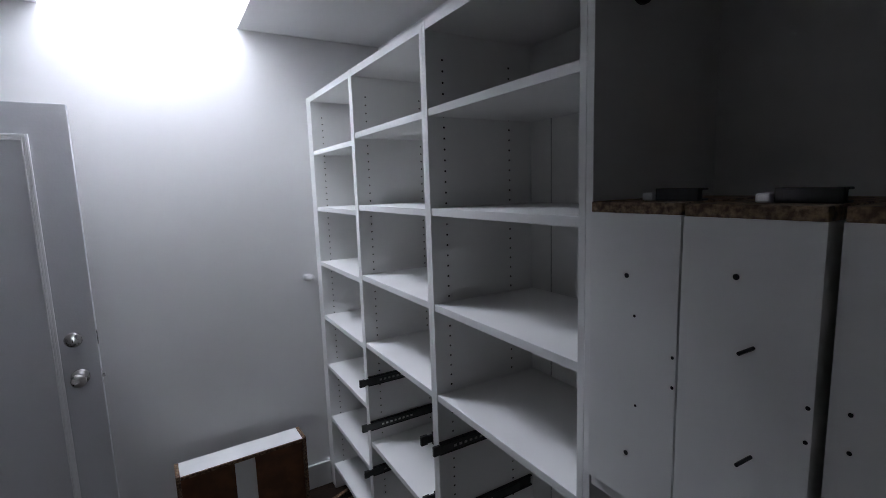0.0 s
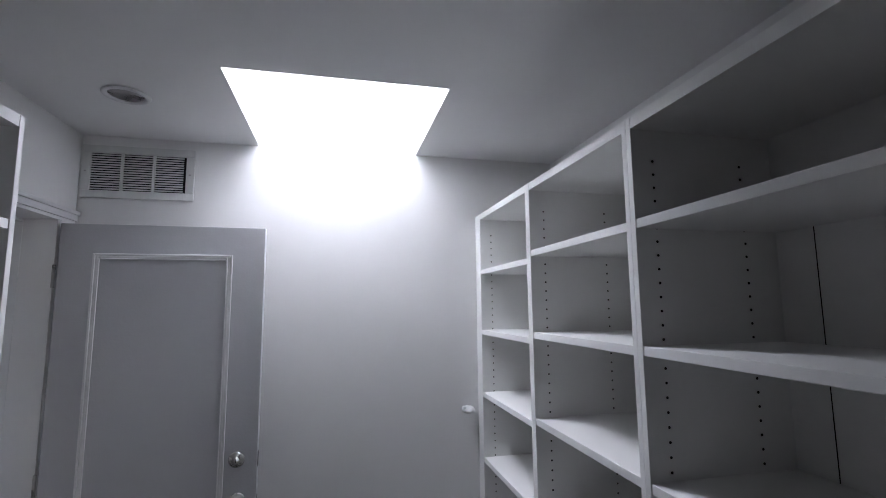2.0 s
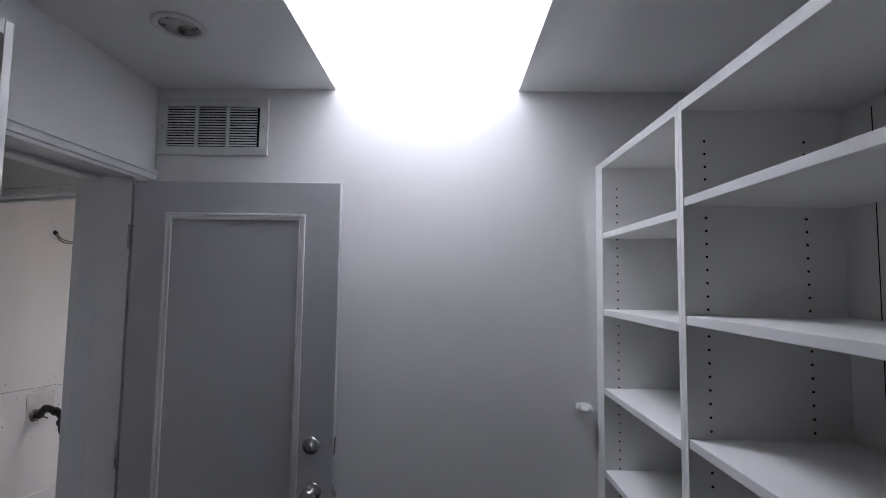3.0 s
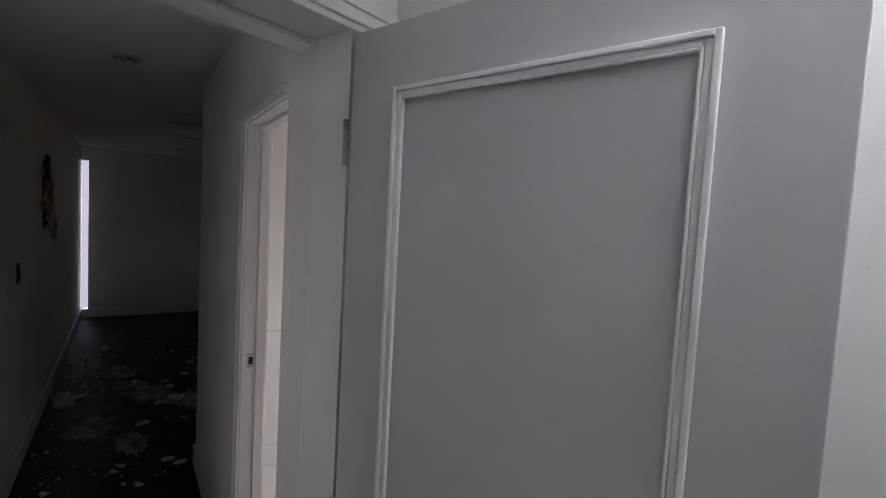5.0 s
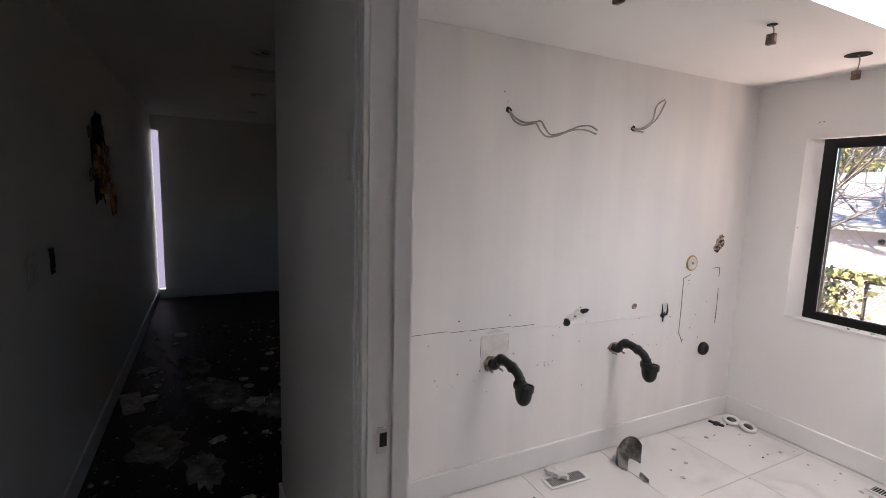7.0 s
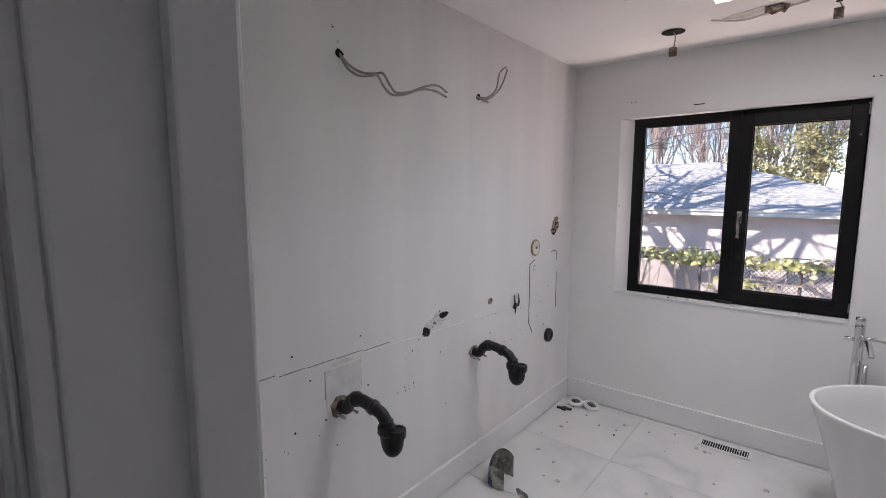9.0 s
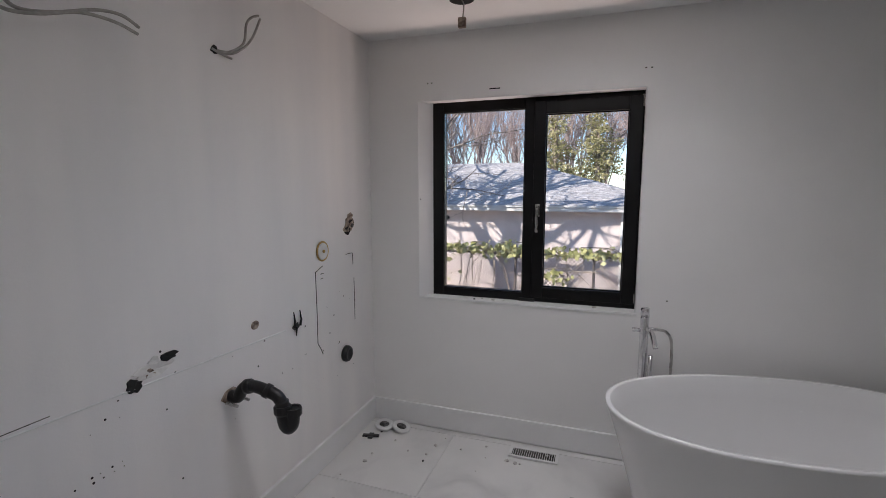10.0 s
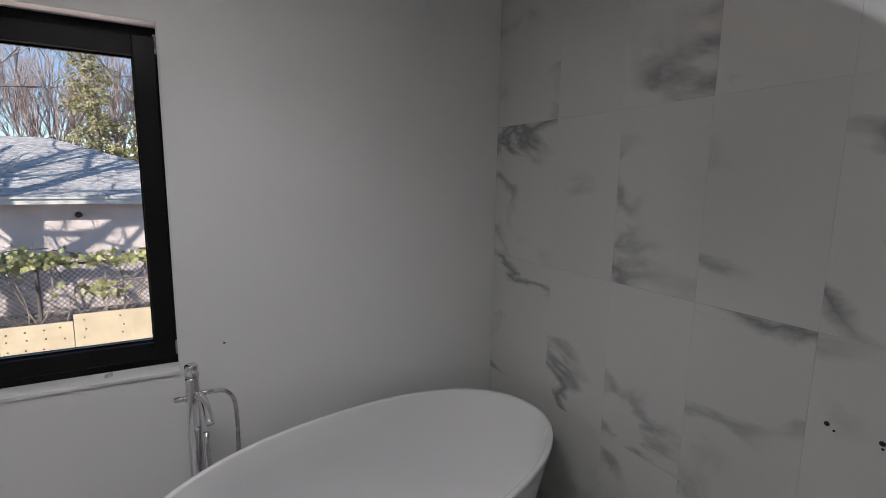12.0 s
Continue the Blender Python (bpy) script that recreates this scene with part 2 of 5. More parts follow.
# ---- builders ----
def obj(name, bm, mat, parent=None, m=None, label="", smooth=False):
    me = bpy.data.meshes.new(name)
    bm.to_mesh(me)
    bm.free()
    if smooth:
        for p in me.polygons:
            p.use_smooth = True
    mats = mat if isinstance(mat, (list, tuple)) else [mat]
    for one in mats:
        me.materials.append(one)
    ob = new(name, me)
    if parent is not None:
        ob.parent = parent
    if m is not None:
        ob.matrix_basis = m
    if label:
        ob["label"] = label
    return ob


def part(name, bm, mat, parent, label="", m=None, smooth=False):
    return obj(name, bm, mat, parent, m, label, smooth)


def thing(name, m, label, category, group="", kind=""):
    return_ob = new(name)
    return_ob.empty_display_size = 0.1
    return_ob.matrix_basis = m
    return tagged(return_ob, label, category, group, kind)


def structure(name, bm, mat, m=None, label="", category=""):
    return tagged(obj(name, bm, mat, None, m), label, category, "", "structure")


def add_box(bm, a, b, bevel=0.0, mat=0):
    lo = [min(p, q) for p, q in zip(a, b)]
    hi = [max(p, q) for p, q in zip(a, b)]
    size = [h - l for l, h in zip(lo, hi)]
    mid = [(l + h) / 2 for l, h in zip(lo, hi)]
    r = bmesh.ops.create_cube(bm, size=1.0, matrix=Matrix.Translation(mid) @ Matrix.Diagonal((*size, 1)))
    faces = set(f for v in r["verts"] for f in v.link_faces)
    for f in faces:
        f.material_index = mat
    if bevel:
        edges = list(set(e for v in r["verts"] for e in v.link_edges))
        out = bmesh.ops.bevel(bm, geom=edges, offset=min(bevel, min(size) * 0.45), segments=2, affect="EDGES", profile=0.5)
        for f in out["faces"]:
            f.material_index = mat
    return r


def box(a, b, bevel=0.0):
    bm = bmesh.new()
    add_box(bm, a, b, bevel)
    return bm


def boxes(pairs, bevel=0.0):
    bm = bmesh.new()
    for a, b in pairs:
        add_box(bm, a, b, bevel)
    return bm


def prism(points, z0, z1):
    bm = bmesh.new()
    low = [bm.verts.new((x, y, z0)) for x, y in points]
    top = [bm.verts.new((x, y, z1)) for x, y in points]
    bm.faces.new(top)
    bm.faces.new(low[::-1])
    for i in range(len(points)):
        j = (i + 1) % len(points)
        bm.faces.new((low[i], low[j], top[j], top[i]))
    bmesh.ops.recalc_face_normals(bm, faces=bm.faces)
    return bm


def lathe(profile, n=32, m=None, bm=None, sx=1.0, sy=1.0, ring=False):
    """A turned body: profile of (radius, z); ring: the profile closes on itself round an open middle."""
    bm = bm or bmesh.new()
    rings = []
    for r, z in profile:
        ring = []
        for k in range(n):
            a = 2 * math.pi * k / n
            p = Vector((r * sx * math.cos(a), r * sy * math.sin(a), z))
            ring.append(bm.verts.new(m @ p if m else p))
        rings.append(ring)
    for a, b in zip(rings, rings[1:] + rings[:1] if ring else rings[1:]):
        for k in range(n):
            bm.faces.new((a[k], a[(k + 1) % n], b[(k + 1) % n], b[k]))
    if ring:
        return bm
    if profile[0][0] > 1e-6:
        bm.faces.new(rings[0][::-1])
    if profile[-1][0] > 1e-6:
        bm.faces.new(rings[-1])
    return bm


def tube(points, radii, n=10, bm=None, cap=True):
    """A round body along points, with a radius for each."""
    bm = bm or bmesh.new()
    pts = [Vector(p) for p in points]
    if not isinstance(radii, (list, tuple)):
        radii = [radii] * len(pts)
    rings, side = [], None
    for i, p in enumerate(pts):
        way = (pts[min(i + 1, len(pts) - 1)] - pts[max(i - 1, 0)]).normalized()
        if side is None:
            side = way.orthogonal().normalized()
        side = (side - way * side.dot(way)).normalized()
        up = way.cross(side)
        rings.append([bm.verts.new(p + radii[i] * (side * math.cos(2 * math.pi * k / n) + up * math.sin(2 * math.pi * k / n))) for k in range(n)])
    for a, b in zip(rings, rings[1:]):
        for k in range(n):
            bm.faces.new((a[k], a[(k + 1) % n], b[(k + 1) % n], b[k]))
    if cap:
        bm.faces.new(rings[0][::-1])
        bm.faces.new(rings[-1])
    return bm


def smooth_path(points, steps=6):
    """Catmull-Rom through points."""
    pts = [Vector(p) for p in points]
    out = []
    for i in range(len(pts) - 1):
        p0, p1, p2, p3 = pts[max(i - 1, 0)], pts[i], pts[i + 1], pts[min(i + 2, len(pts) - 1)]
        for s in range(steps):
            t = s / steps
            out.append(0.5 * ((2 * p1) + (p2 - p0) * t + (2 * p0 - 5 * p1 + 4 * p2 - p3) * t * t + (3 * p1 - p0 - 3 * p2 + p3) * t ** 3))
    out.append(pts[-1])
    return out


def chip(rng, size, flat=0.25, n=7):
    """A rough flat flake."""
    bm = bmesh.new()
    ring = []
    for k in range(n):
        a = 2 * math.pi * k / n + rng.uniform(-0.25, 0.25)
        r = size * rng.uniform(0.55, 1.0)
        ring.append((r * math.cos(a), r * math.sin(a)))
    h = size * flat
    low = [bm.verts.new((x, y, 0)) for x, y in ring]
    top = [bm.verts.new((x * 0.85, y * 0.85, h * rng.uniform(0.6, 1.2))) for x, y in ring]
    bm.faces.new(low[::-1])
    bm.faces.new(top)
    for k in range(n):
        bm.faces.new((low[k], low[(k + 1) % n], top[(k + 1) % n], top[k]))
    bmesh.ops.recalc_face_normals(bm, faces=bm.faces)
    return bm


ON_WEST = Matrix(((0, 0, 1, 0), (1, 0, 0, 0), (0, 1, 0, 0), (0, 0, 0, 1)))     # local x along y, local y up, local z out of the wall (+x)


def on_bath_west(y, z, out=0.0):
    return Matrix.Translation((-2.13 + out, y, z)) @ ON_WEST


# ---- structure ----
CEIL_C, CEIL_H, CEIL_B = 2.447, 2.44, 2.343


def cpt(x, y):
    v = C @ Vector((x, y, 0))
    return (v.x, v.y)


structure("floor", prism([(-8.0, -1.17), (0.1, -1.17), cpt(-0.05, -3.75), cpt(2.75, -3.75), cpt(2.75, 0.1), (0.9, 3.15), (-2.2, 3.15), (-2.2, 2.8), (-8.0, 2.8)], -0.12, 0.0), M_FLOOR,
          label="dark stained wooden plank floor", category="floor")
# closet
structure("wall_closet_north", boxes([((-0.10, 0.0, 0), (2.30, 0.11, 2.50)), ((0.60, 0.0, 2.50), (1.57, 0.11, 3.06))]), M_WALL, C, "plain white painted closet wall", "wall")
structure("wall_closet_west", boxes([((-0.21, -0.125, 0), (0.0, -0.002, 2.55)), ((-0.21, -0.89, 2.077), (0.0, -0.125, 2.55)), ((-0.21, -3.70, 0), (0.0, -0.87, 2.55))]), M_WALL, C, "white painted wall with a doorway", "wall")
structure("wall_closet_east", box((2.175, -3.70, 0), (2.30, -0.002, 2.55)), M_WALL, C, "white painted wall behind shelving", "wall")
structure("wall_closet_south", box((-0.235, -3.82, 0), (2.30, -3.70, 2.55)), M_WALL, C, "white painted closet end wall", "wall")
SX0, SX1, SY0 = 0.716, 1.449, -0.738
structure("ceiling_closet", boxes([((-0.2, -3.75, CEIL_C), (SX0, -0.002, CEIL_C + 0.1)), ((SX1, -3.75, CEIL_C), (2.28, -0.002, CEIL_C + 0.1)), ((SX0, -3.75, CEIL_C), (SX1, SY0, CEIL_C + 0.1))]), M_CEIL, C, "white painted ceiling with a skylight opening", "ceiling")
structure("skylight_shaft_closet", boxes([((SX0 - 0.03, SY0 - 0.03, CEIL_C + 0.1), (SX0, -0.002, 3.06)), ((SX1, SY0 - 0.03, CEIL_C + 0.1), (SX1 + 0.03, -0.002, 3.06)), ((SX0, SY0 - 0.03, CEIL_C + 0.1), (SX1, SY0, 3.06))]), M_CEIL, C, "white boxed skylight shaft", "skylight")
# unseen lid, added to keep outdoor light out above the shaft's lamp
structure("shaft_lid_closet", box((SX0 - 0.06, SY0 - 0.06, 3.061), (SX1 + 0.06, 0.11, 3.10)), M_GRILLE, C, "unseen opaque lid closing the shaft above its lamp", "skylight")
structure("baseboard_closet_north", box((0.80, -0.016, 0.002), (1.752, -0.001, 0.14), 0.003), M_TRIM, C, "white painted baseboard", "baseboard")

# corridor and far room
HN, HS, FAR, NEND = -0.102, -1.040, -7.4, -2.39
DX0, DX1, BZ = -1.012, -0.222, 2.015
structure("wall_corridor_north", boxes([((NEND, HN, 0), (DX0 - 0.02, -0.012, 2.55)), ((DX0 - 0.02, HN, BZ + 0.02), (DX1 + 0.02, -0.012, 2.55)), ((DX1 + 0.02, HN, 0), (-0.10, -0.012, 2.55))]), M_HALL, None, "grey-white corridor wall with a doorway", "wall")
structure("wall_corridor_south", box((FAR - 0.12, HS - 0.12, 0), (0.055, HS, 2.55)), M_HALL, None, "grey-white corridor wall with a broken hole", "wall")
structure("wall_far_west", boxes([((FAR - 0.12, -0.955, 0), (FAR, 2.75, 2.55)), ((FAR - 0.12, HS, 2.25), (FAR, -0.955, 2.55)), ((FAR - 0.12, HS, 0), (FAR, -0.955, 0.12))]), M_HALL, None, "dark room end wall with a narrow light slit", "wall")
backdrop = bmesh.new()
add_box(backdrop, (-9.8, -3.0, -1.0), (-9.78, 2.0, 4.0))
M_GLOW = bpy.data.materials.new("hazy_sky_glow")
M_GLOW.use_nodes = True
M_GLOW.node_tree.nodes["Principled BSDF"].inputs["Emission Color"].default_value = (0.72, 0.70, 1.0, 1)
M_GLOW.node_tree.nodes["Principled BSDF"].inputs["Base Color"].default_value = (0.02, 0.02, 0.02, 1)
M_GLOW.node_tree.nodes["Principled BSDF"].inputs["Emission Strength"].default_value = 0.22
structure("backdrop", backdrop, M_GLOW, None, "plain pale hazy sky beyond the slit", "backdrop")
structure("wall_far_north", boxes([((FAR - 0.12, 2.62, 0), (-5.3, 2.75, 2.55)), ((-4.7, 2.62, 0), (NEND + 0.08, 2.75, 2.55)), ((-5.3, 2.62, 0), (-4.7, 2.75, 1.0)), ((-5.3, 2.62, 1.55), (-4.7, 2.75, 2.55))]), M_HALL, None, "plain wall of the dark room with a small window opening", "wall")
structure("wall_far_east", box((NEND, -0.012, 0), (-2.302, 2.62, 2.55)), M_HALL, None, "plain wall of the dark room", "wall")
structure("ceiling_corridor", prism([(FAR - 0.1, HS - 0.1), (0.03, HS - 0.1), cpt(-0.12, -0.4), cpt(-0.12, -0.06), (-0.12, -0.07), (NEND + 0.06, -0.07), (NEND + 0.06, 2.7), (FAR - 0.1, 2.7)], CEIL_H, CEIL_H + 0.1), M_CEIL, None, "white corridor ceiling in shade", "ceiling")
structure("baseboard_corridor_south", box((FAR, HS, 0.001), (0.03, HS + 0.015, 0.13), 0.003), M_TRIM, None, "white painted baseboard", "baseboard")
structure("baseboard_corridor_north", box((NEND - 0.015, HN - 0.015, 0.001), (DX0 - 0.054, HN, 0.13), 0.003), M_TRIM, None, "white painted baseboard", "baseboard")
structure("baseboard_far", box((FAR, -0.90, 0.001), (FAR + 0.015, 2.62, 0.13), 0.003), M_TRIM, None, "white painted baseboard", "baseboard")

# bathroom
BW, BN, BE, BS = -2.13, 3.01, 0.733, -0.01
WX0, WX1, WZ0, WZ1 = -1.770, -0.588, 0.832, 1.984
WL = -1.812
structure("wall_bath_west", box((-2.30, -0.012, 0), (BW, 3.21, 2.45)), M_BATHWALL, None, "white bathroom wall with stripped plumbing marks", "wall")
structure("wall_bath_north", boxes([((BW, BN, 0), (WL, 3.21, 2.45)), ((WX1, BN, 0), (0.85, 3.21, 2.45)), ((WL, BN, 0), (WX1, 3.21, WZ0)), ((WL, BN, WZ1), (WX1, 3.21, 2.45))]), M_WALL, None, "white bathroom wall around the window", "wall")
structure("wall_bath_east", box((BE + 0.012, 0.30, 0), (0.87, BN, 2.45)), M_GROUT, None, "tiled bathroom end wall", "wall")
BX0, BX1, BY0, BY1 = -1.187, -0.44, 1.49, 2.324
bath_poly = [(-2.25, -0.07), (-0.13, -0.07), cpt(0.0, 0.06), cpt(0.83, 0.06), (0.80, 3.1), (-2.25, 3.1)]
structure("ceiling_bath", boxes([((-2.2, -0.012, CEIL_B), (BX0, 3.1, CEIL_B + 0.1)), ((BX0, -0.012, CEIL_B), (-0.44, BY0, CEIL_B + 0.1)), ((BX0, BY1, CEIL_B), (BX1, 3.1, CEIL_B + 0.1)), ((BX1, 0.35, CEIL_B), (0.80, 3.1, CEIL_B + 0.1)), ((-0.44, 0.08, CEIL_B), (-0.05, 0.35, CEIL_B + 0.1)), ((-0.44, -0.012, CEIL_B), (-0.13, 0.08, CEIL_B + 0.1)), ((-0.05, 0.22, CEIL_B), (0.30, 0.35, CEIL_B + 0.1))]), M_CEIL, None, "white bathroom ceiling with torn fittings", "ceiling")
# unseen slab over ceiling and skylight, added to block sun and sky
structure("light_lid_bath", box((-2.3, -0.2, CEIL_B + 0.63), (0.9, 3.2, CEIL_B + 0.68)), M_CEIL, None, "unseen slab closing the bathroom above its skylight lamp", "roof")
structure("skylight_shaft_bath", boxes([((BX0 - 0.03, BY0 - 0.03, CEIL_B + 0.1), (BX0, BY1 + 0.03, 2.95)), ((BX1, BY0 - 0.03, CEIL_B + 0.1), (BX1 + 0.03, BY1 + 0.03, 2.95)), ((BX0, BY0 - 0.03, CEIL_B + 0.1), (BX1, BY0, 2.95)), ((BX0, BY1, CEIL_B + 0.1), (BX1, BY1 + 0.03, 2.95))]), M_TRIM, None, "white boxed skylight shaft", "skylight")
structure("baseboard_bath_west", box((BW, -0.01, 0.012), (BW + 0.016, BN, 0.15), 0.004), M_TRIM, None, "white painted baseboard", "baseboard")
structure("baseboard_bath_north", box((BW + 0.016, BN - 0.016, 0.012), (BE - 0.002, BN, 0.15), 0.004), M_TRIM, None, "white painted baseboard", "baseboard")


# ---- door frames ----
cd = tagged(new("door_frame"), "white painted door frame of the closet", "door frame", "", "structure")
cd.matrix_basis = C
JN, JS, JZ = -0.112, -0.872, 2.055
part("jamb", box((-0.215, JN, 0.001), (0.002, JN - 0.02 + 0.02 + 0.012, JZ), 0.002), M_TRIM, cd)
part("jamb", box((-0.215, JS - 0.012, 0.001), (0.002, JS, JZ), 0.002), M_TRIM, cd)
part("head_jamb", box((-0.215, JS - 0.012, JZ), (0.002, JN + 0.012, JZ + 0.018), 0.002), M_TRIM, cd)
part("stop", box((-0.18, JN - 0.014, 0.001), (-0.115, JN - 0.0005, JZ - 0.001), 0.002), M_TRIM, cd)
part("stop", box((-0.18, JS + 0.0005, 0.001), (-0.115, JS + 0.012, JZ - 0.001), 0.002), M_TRIM, cd)
part("stop", box((-0.18, JS + 0.012, JZ - 0.013), (-0.115, JN - 0.012, JZ - 0.001), 0.002), M_TRIM, cd)
part("casing", boxes([((0.0005, JS - 0.055, JZ + 0.012), (0.012, -0.004, JZ + 0.05)), ((0.012, JS - 0.055, JZ + 0.036), (0.02, -0.004, JZ + 0.054))], 0.003), M_TRIM, cd)
part("casing", boxes([((0.0005, JS - 0.055, 0.001), (0.012, JS - 0.010, JZ + 0.012)), ((0.012, JS - 0.055, 0.001), (0.018, JS - 0.04, JZ + 0.012))], 0.003), M_TRIM, cd)
part("casing", boxes([((-0.227, JN + 0.012, 0.001), (-0.2155, JN + 0.05, JZ + 0.05))], 0.003), M_TRIM, cd)

bd = tagged(new("door_frame"), "white painted door frame of the bathroom", "door frame", "", "structure")
part("jamb", box((DX0 - 0.018, HN - 0.002, 0.001), (DX0, -0.008, BZ + 0.018), 0.002), M_TRIM, bd)
part("jamb", box((DX1, HN - 0.002, 0.001), (DX1 + 0.018, -0.008, BZ + 0.018), 0.002), M_TRIM, bd)
part("head_jamb", box((DX0, HN - 0.002, BZ), (DX1, -0.008, BZ + 0.018), 0.002), M_TRIM, bd)
for x0, x1 in ((DX0 + 0.0005, DX0 + 0.012), (DX1 - 0.012, DX1 - 0.0005)):
    part("stop", box((x0, -0.052, 0.001), (x1, -0.016, BZ - 0.001), 0.002), M_TRIM, bd)
part("stop", box((DX0 + 0.012, -0.058, BZ - 0.013), (DX1 - 0.012, -0.020, BZ - 0.001), 0.002), M_TRIM, bd)
for x0, x1, xo in ((DX0 - 0.052, DX0 - 0.004, DX0 - 0.052), (DX1 + 0.004, DX1 + 0.078, DX1 + 0.064)):
    part("casing", boxes([((x0, HN - 0.013, 0.001), (x1, HN - 0.0005, BZ + 0.004)), ((xo, HN - 0.02, 0.001), (xo + 0.014, HN - 0.013, BZ + 0.004)), (((x0 + x1) / 2 - 0.004, HN - 0.017, 0.001), ((x0 + x1) / 2 + 0.004, HN - 0.013, BZ + 0.004))], 0.003), M_TRIM, bd)
part("casing", boxes([((DX0 - 0.046, HN - 0.013, BZ + 0.005), (DX1 + 0.078, HN - 0.0005, BZ + 0.030)), ((DX0 - 0.052, HN - 0.02, BZ + 0.0302), (DX1 + 0.078, HN - 0.0005, BZ + 0.040))], 0.003), M_TRIM, bd)
part("strike_plate", boxes([((DX0 + 0.0005, -0.083, 1.05), (DX0 + 0.002, -0.056, 1.107))]), M_STEEL, bd, "small steel strike plate")
part("strike_hole", boxes([((DX0 + 0.002, -0.077, 1.063), (DX0 + 0.0028, -0.061, 1.094))]), M_HOLE, bd)


# ---- closet door leaf ----
def rounded_knob(mat, axis_m, parent):
    bm = lathe([(0.0, 0.0), (0.033, 0.0), (0.033, 0.004), (0.029, 0.008), (0.012, 0.010), (0.011, 0.032), (0.022, 0.036), (0.027, 0.046), (0.027, 0.058), (0.022, 0.066), (0.008, 0.068), (0.0, 0.068)], 28, axis_m)
    return part("knob", bm, mat, parent, "brushed steel door knob", smooth=True)


door = thing("closet_door", C @ pose(0, 0, 0), "grey-white panelled door standing open against the wall", "door")
LY0, LY1 = -0.131, -0.096
leaf = part("leaf", box((0.015, LY0, 0.012), (0.777, LY1, 2.04), 0.002), M_DOOR, door)
PX0, PX1, PZ0, PZ1 = 0.136, 0.652, 0.24, 1.922
ring = bmesh.new()
for inset, w, h in ((0.0, 0.009, 0.010), (0.009, 0.010, 0.006), (0.019, 0.005, 0.009)):
    x0, x1, z0, z1 = PX0 + inset, PX1 - inset, PZ0 + inset, PZ1 - inset
    for a, b in (((x0, z0), (x0 + w, z1)), ((x1 - w, z0), (x1, z1)), ((x0 + w, z1 - w), (x1 - w, z1)), ((x0 + w, z0), (x1 - w, z0 + w))):
        add_box(ring, (a[0], LY0 - h, a[1]), (b[0], LY0 - 0.0002, b[1]), 0.002)
part("panel_moulding", ring, M_TRIM, door, "white stepped panel moulding")
OUT_S = lambda x, z: Matrix.Translation((x, LY0, z)) @ Matrix.Rotation(radians(90), 4, "X")
rounded_knob(M_STEEL, OUT_S(0.706, 0.937), door)
bolt = part("deadbolt", lathe([(0.0, 0.0), (0.031, 0.0), (0.031, 0.006), (0.026, 0.012), (0.015, 0.014), (0.014, 0.020), (0.0, 0.021)], 28, OUT_S(0.699, 1.097)), M_STEEL, door, "brushed steel deadbolt rosette", smooth=True)
part("keyhole", box((0.6975, LY0 - 0.0222, 1.090), (0.7005, LY0 - 0.0205, 1.104)), M_HOLE, bolt)
part("latch_plate", boxes([((0.777, LY0 + 0.006, 0.895), (0.7785, LY1 - 0.006, 0.953)), ((0.7785, LY0 + 0.011, 0.916), (0.788, LY1 - 0.011, 0.932))]), M_STEEL, door, "steel latch plate")
part("latch_plate", boxes([((0.777, LY0 + 0.006, 1.062), (0.7785, LY1 - 0.006, 1.12))]), M_RAIL, door, "dark bolt plate")
for z in (0.25, 1.05, 1.83):
    part("hinge", tube([(0.006, LY0 - 0.004, z - 0.045), (0.006, LY0 - 0.004, z + 0.045)], 0.006, 10), M_STEEL, door, "steel hinge knuckle")

# ---- return air grille ----
grille = thing("air_grille", C @ pose(0.008, 0, 2.172), "white slatted return air grille on the wall", "vent")
GW, GH = 0.442, 0.232
part("frame", boxes([((0, -0.012, 0), (GW, -0.0005, 0.034)), ((0, -0.012, GH - 0.034), (GW, -0.0005, GH)), ((0, -0.012, 0.034), (0.034, -0.0005, GH - 0.034)), ((GW - 0.034, -0.012, 0.034), (GW, -0.0005, GH - 0.034)), ((0.148, -0.011, 0.034), (0.160, -0.0005, GH - 0.034)), ((0.272, -0.011, 0.034), (0.284, -0.0005, GH - 0.034))], 0.002), M_GRILLE, grille)
part("backing", box((0.034, -0.002, 0.034), (GW - 0.034, -0.0006, GH - 0.034)), M_HOLE, grille, "dark duct behind the slats")
slat_mesh = None
for x in (0.0345, 0.1605, 0.2845):
    for k in range(15):
        if slat_mesh is None:
            s = part("slat", box((0, -0.0007, -0.0034), (0.1132, 0.0007, 0.0034)), M_GRILLE, grille)
            slat_mesh = s.data
        else:
            s = new("slat", slat_mesh)
            s.parent = grille
        s.matrix_basis = Matrix.Translation((x, -0.0075, 0.041 + k * 0.0107)) @ Matrix.Rotation(radians(-25), 4, "X")
for x in (0.017, GW - 0.017):
    part("screw", lathe([(0.004, 0), (0.004, 0.002), (0.0, 0.003)], 10, Matrix.Translation((x, -0.012, GH / 2)) @ Matrix.Rotation(radians(90), 4, "X")), M_STEEL, grille)


# ---- recessed lamps ----
def downlight(m, label, r=0.072):
    t = thing("recessed_light", m, label, "ceiling light", "recessed ceiling lights")
    part("trim_ring", lathe([(r * 0.80, -0.001), (r, -0.001), (r + 0.004, -0.004), (r, -0.009), (r * 0.86, -0.011), (r * 0.78, -0.006), (r * 0.78, -0.001)], 36, ring=True), M_GRILLE, t, smooth=True)
    part("baffle", lathe([(0.0, -0.0012), (r * 0.78, -0.0015), (r * 0.77, -0.003), (0.0, -0.0022)], 36), M_STEEL, t, "dull grey unlit lamp face", smooth=True)
    return t


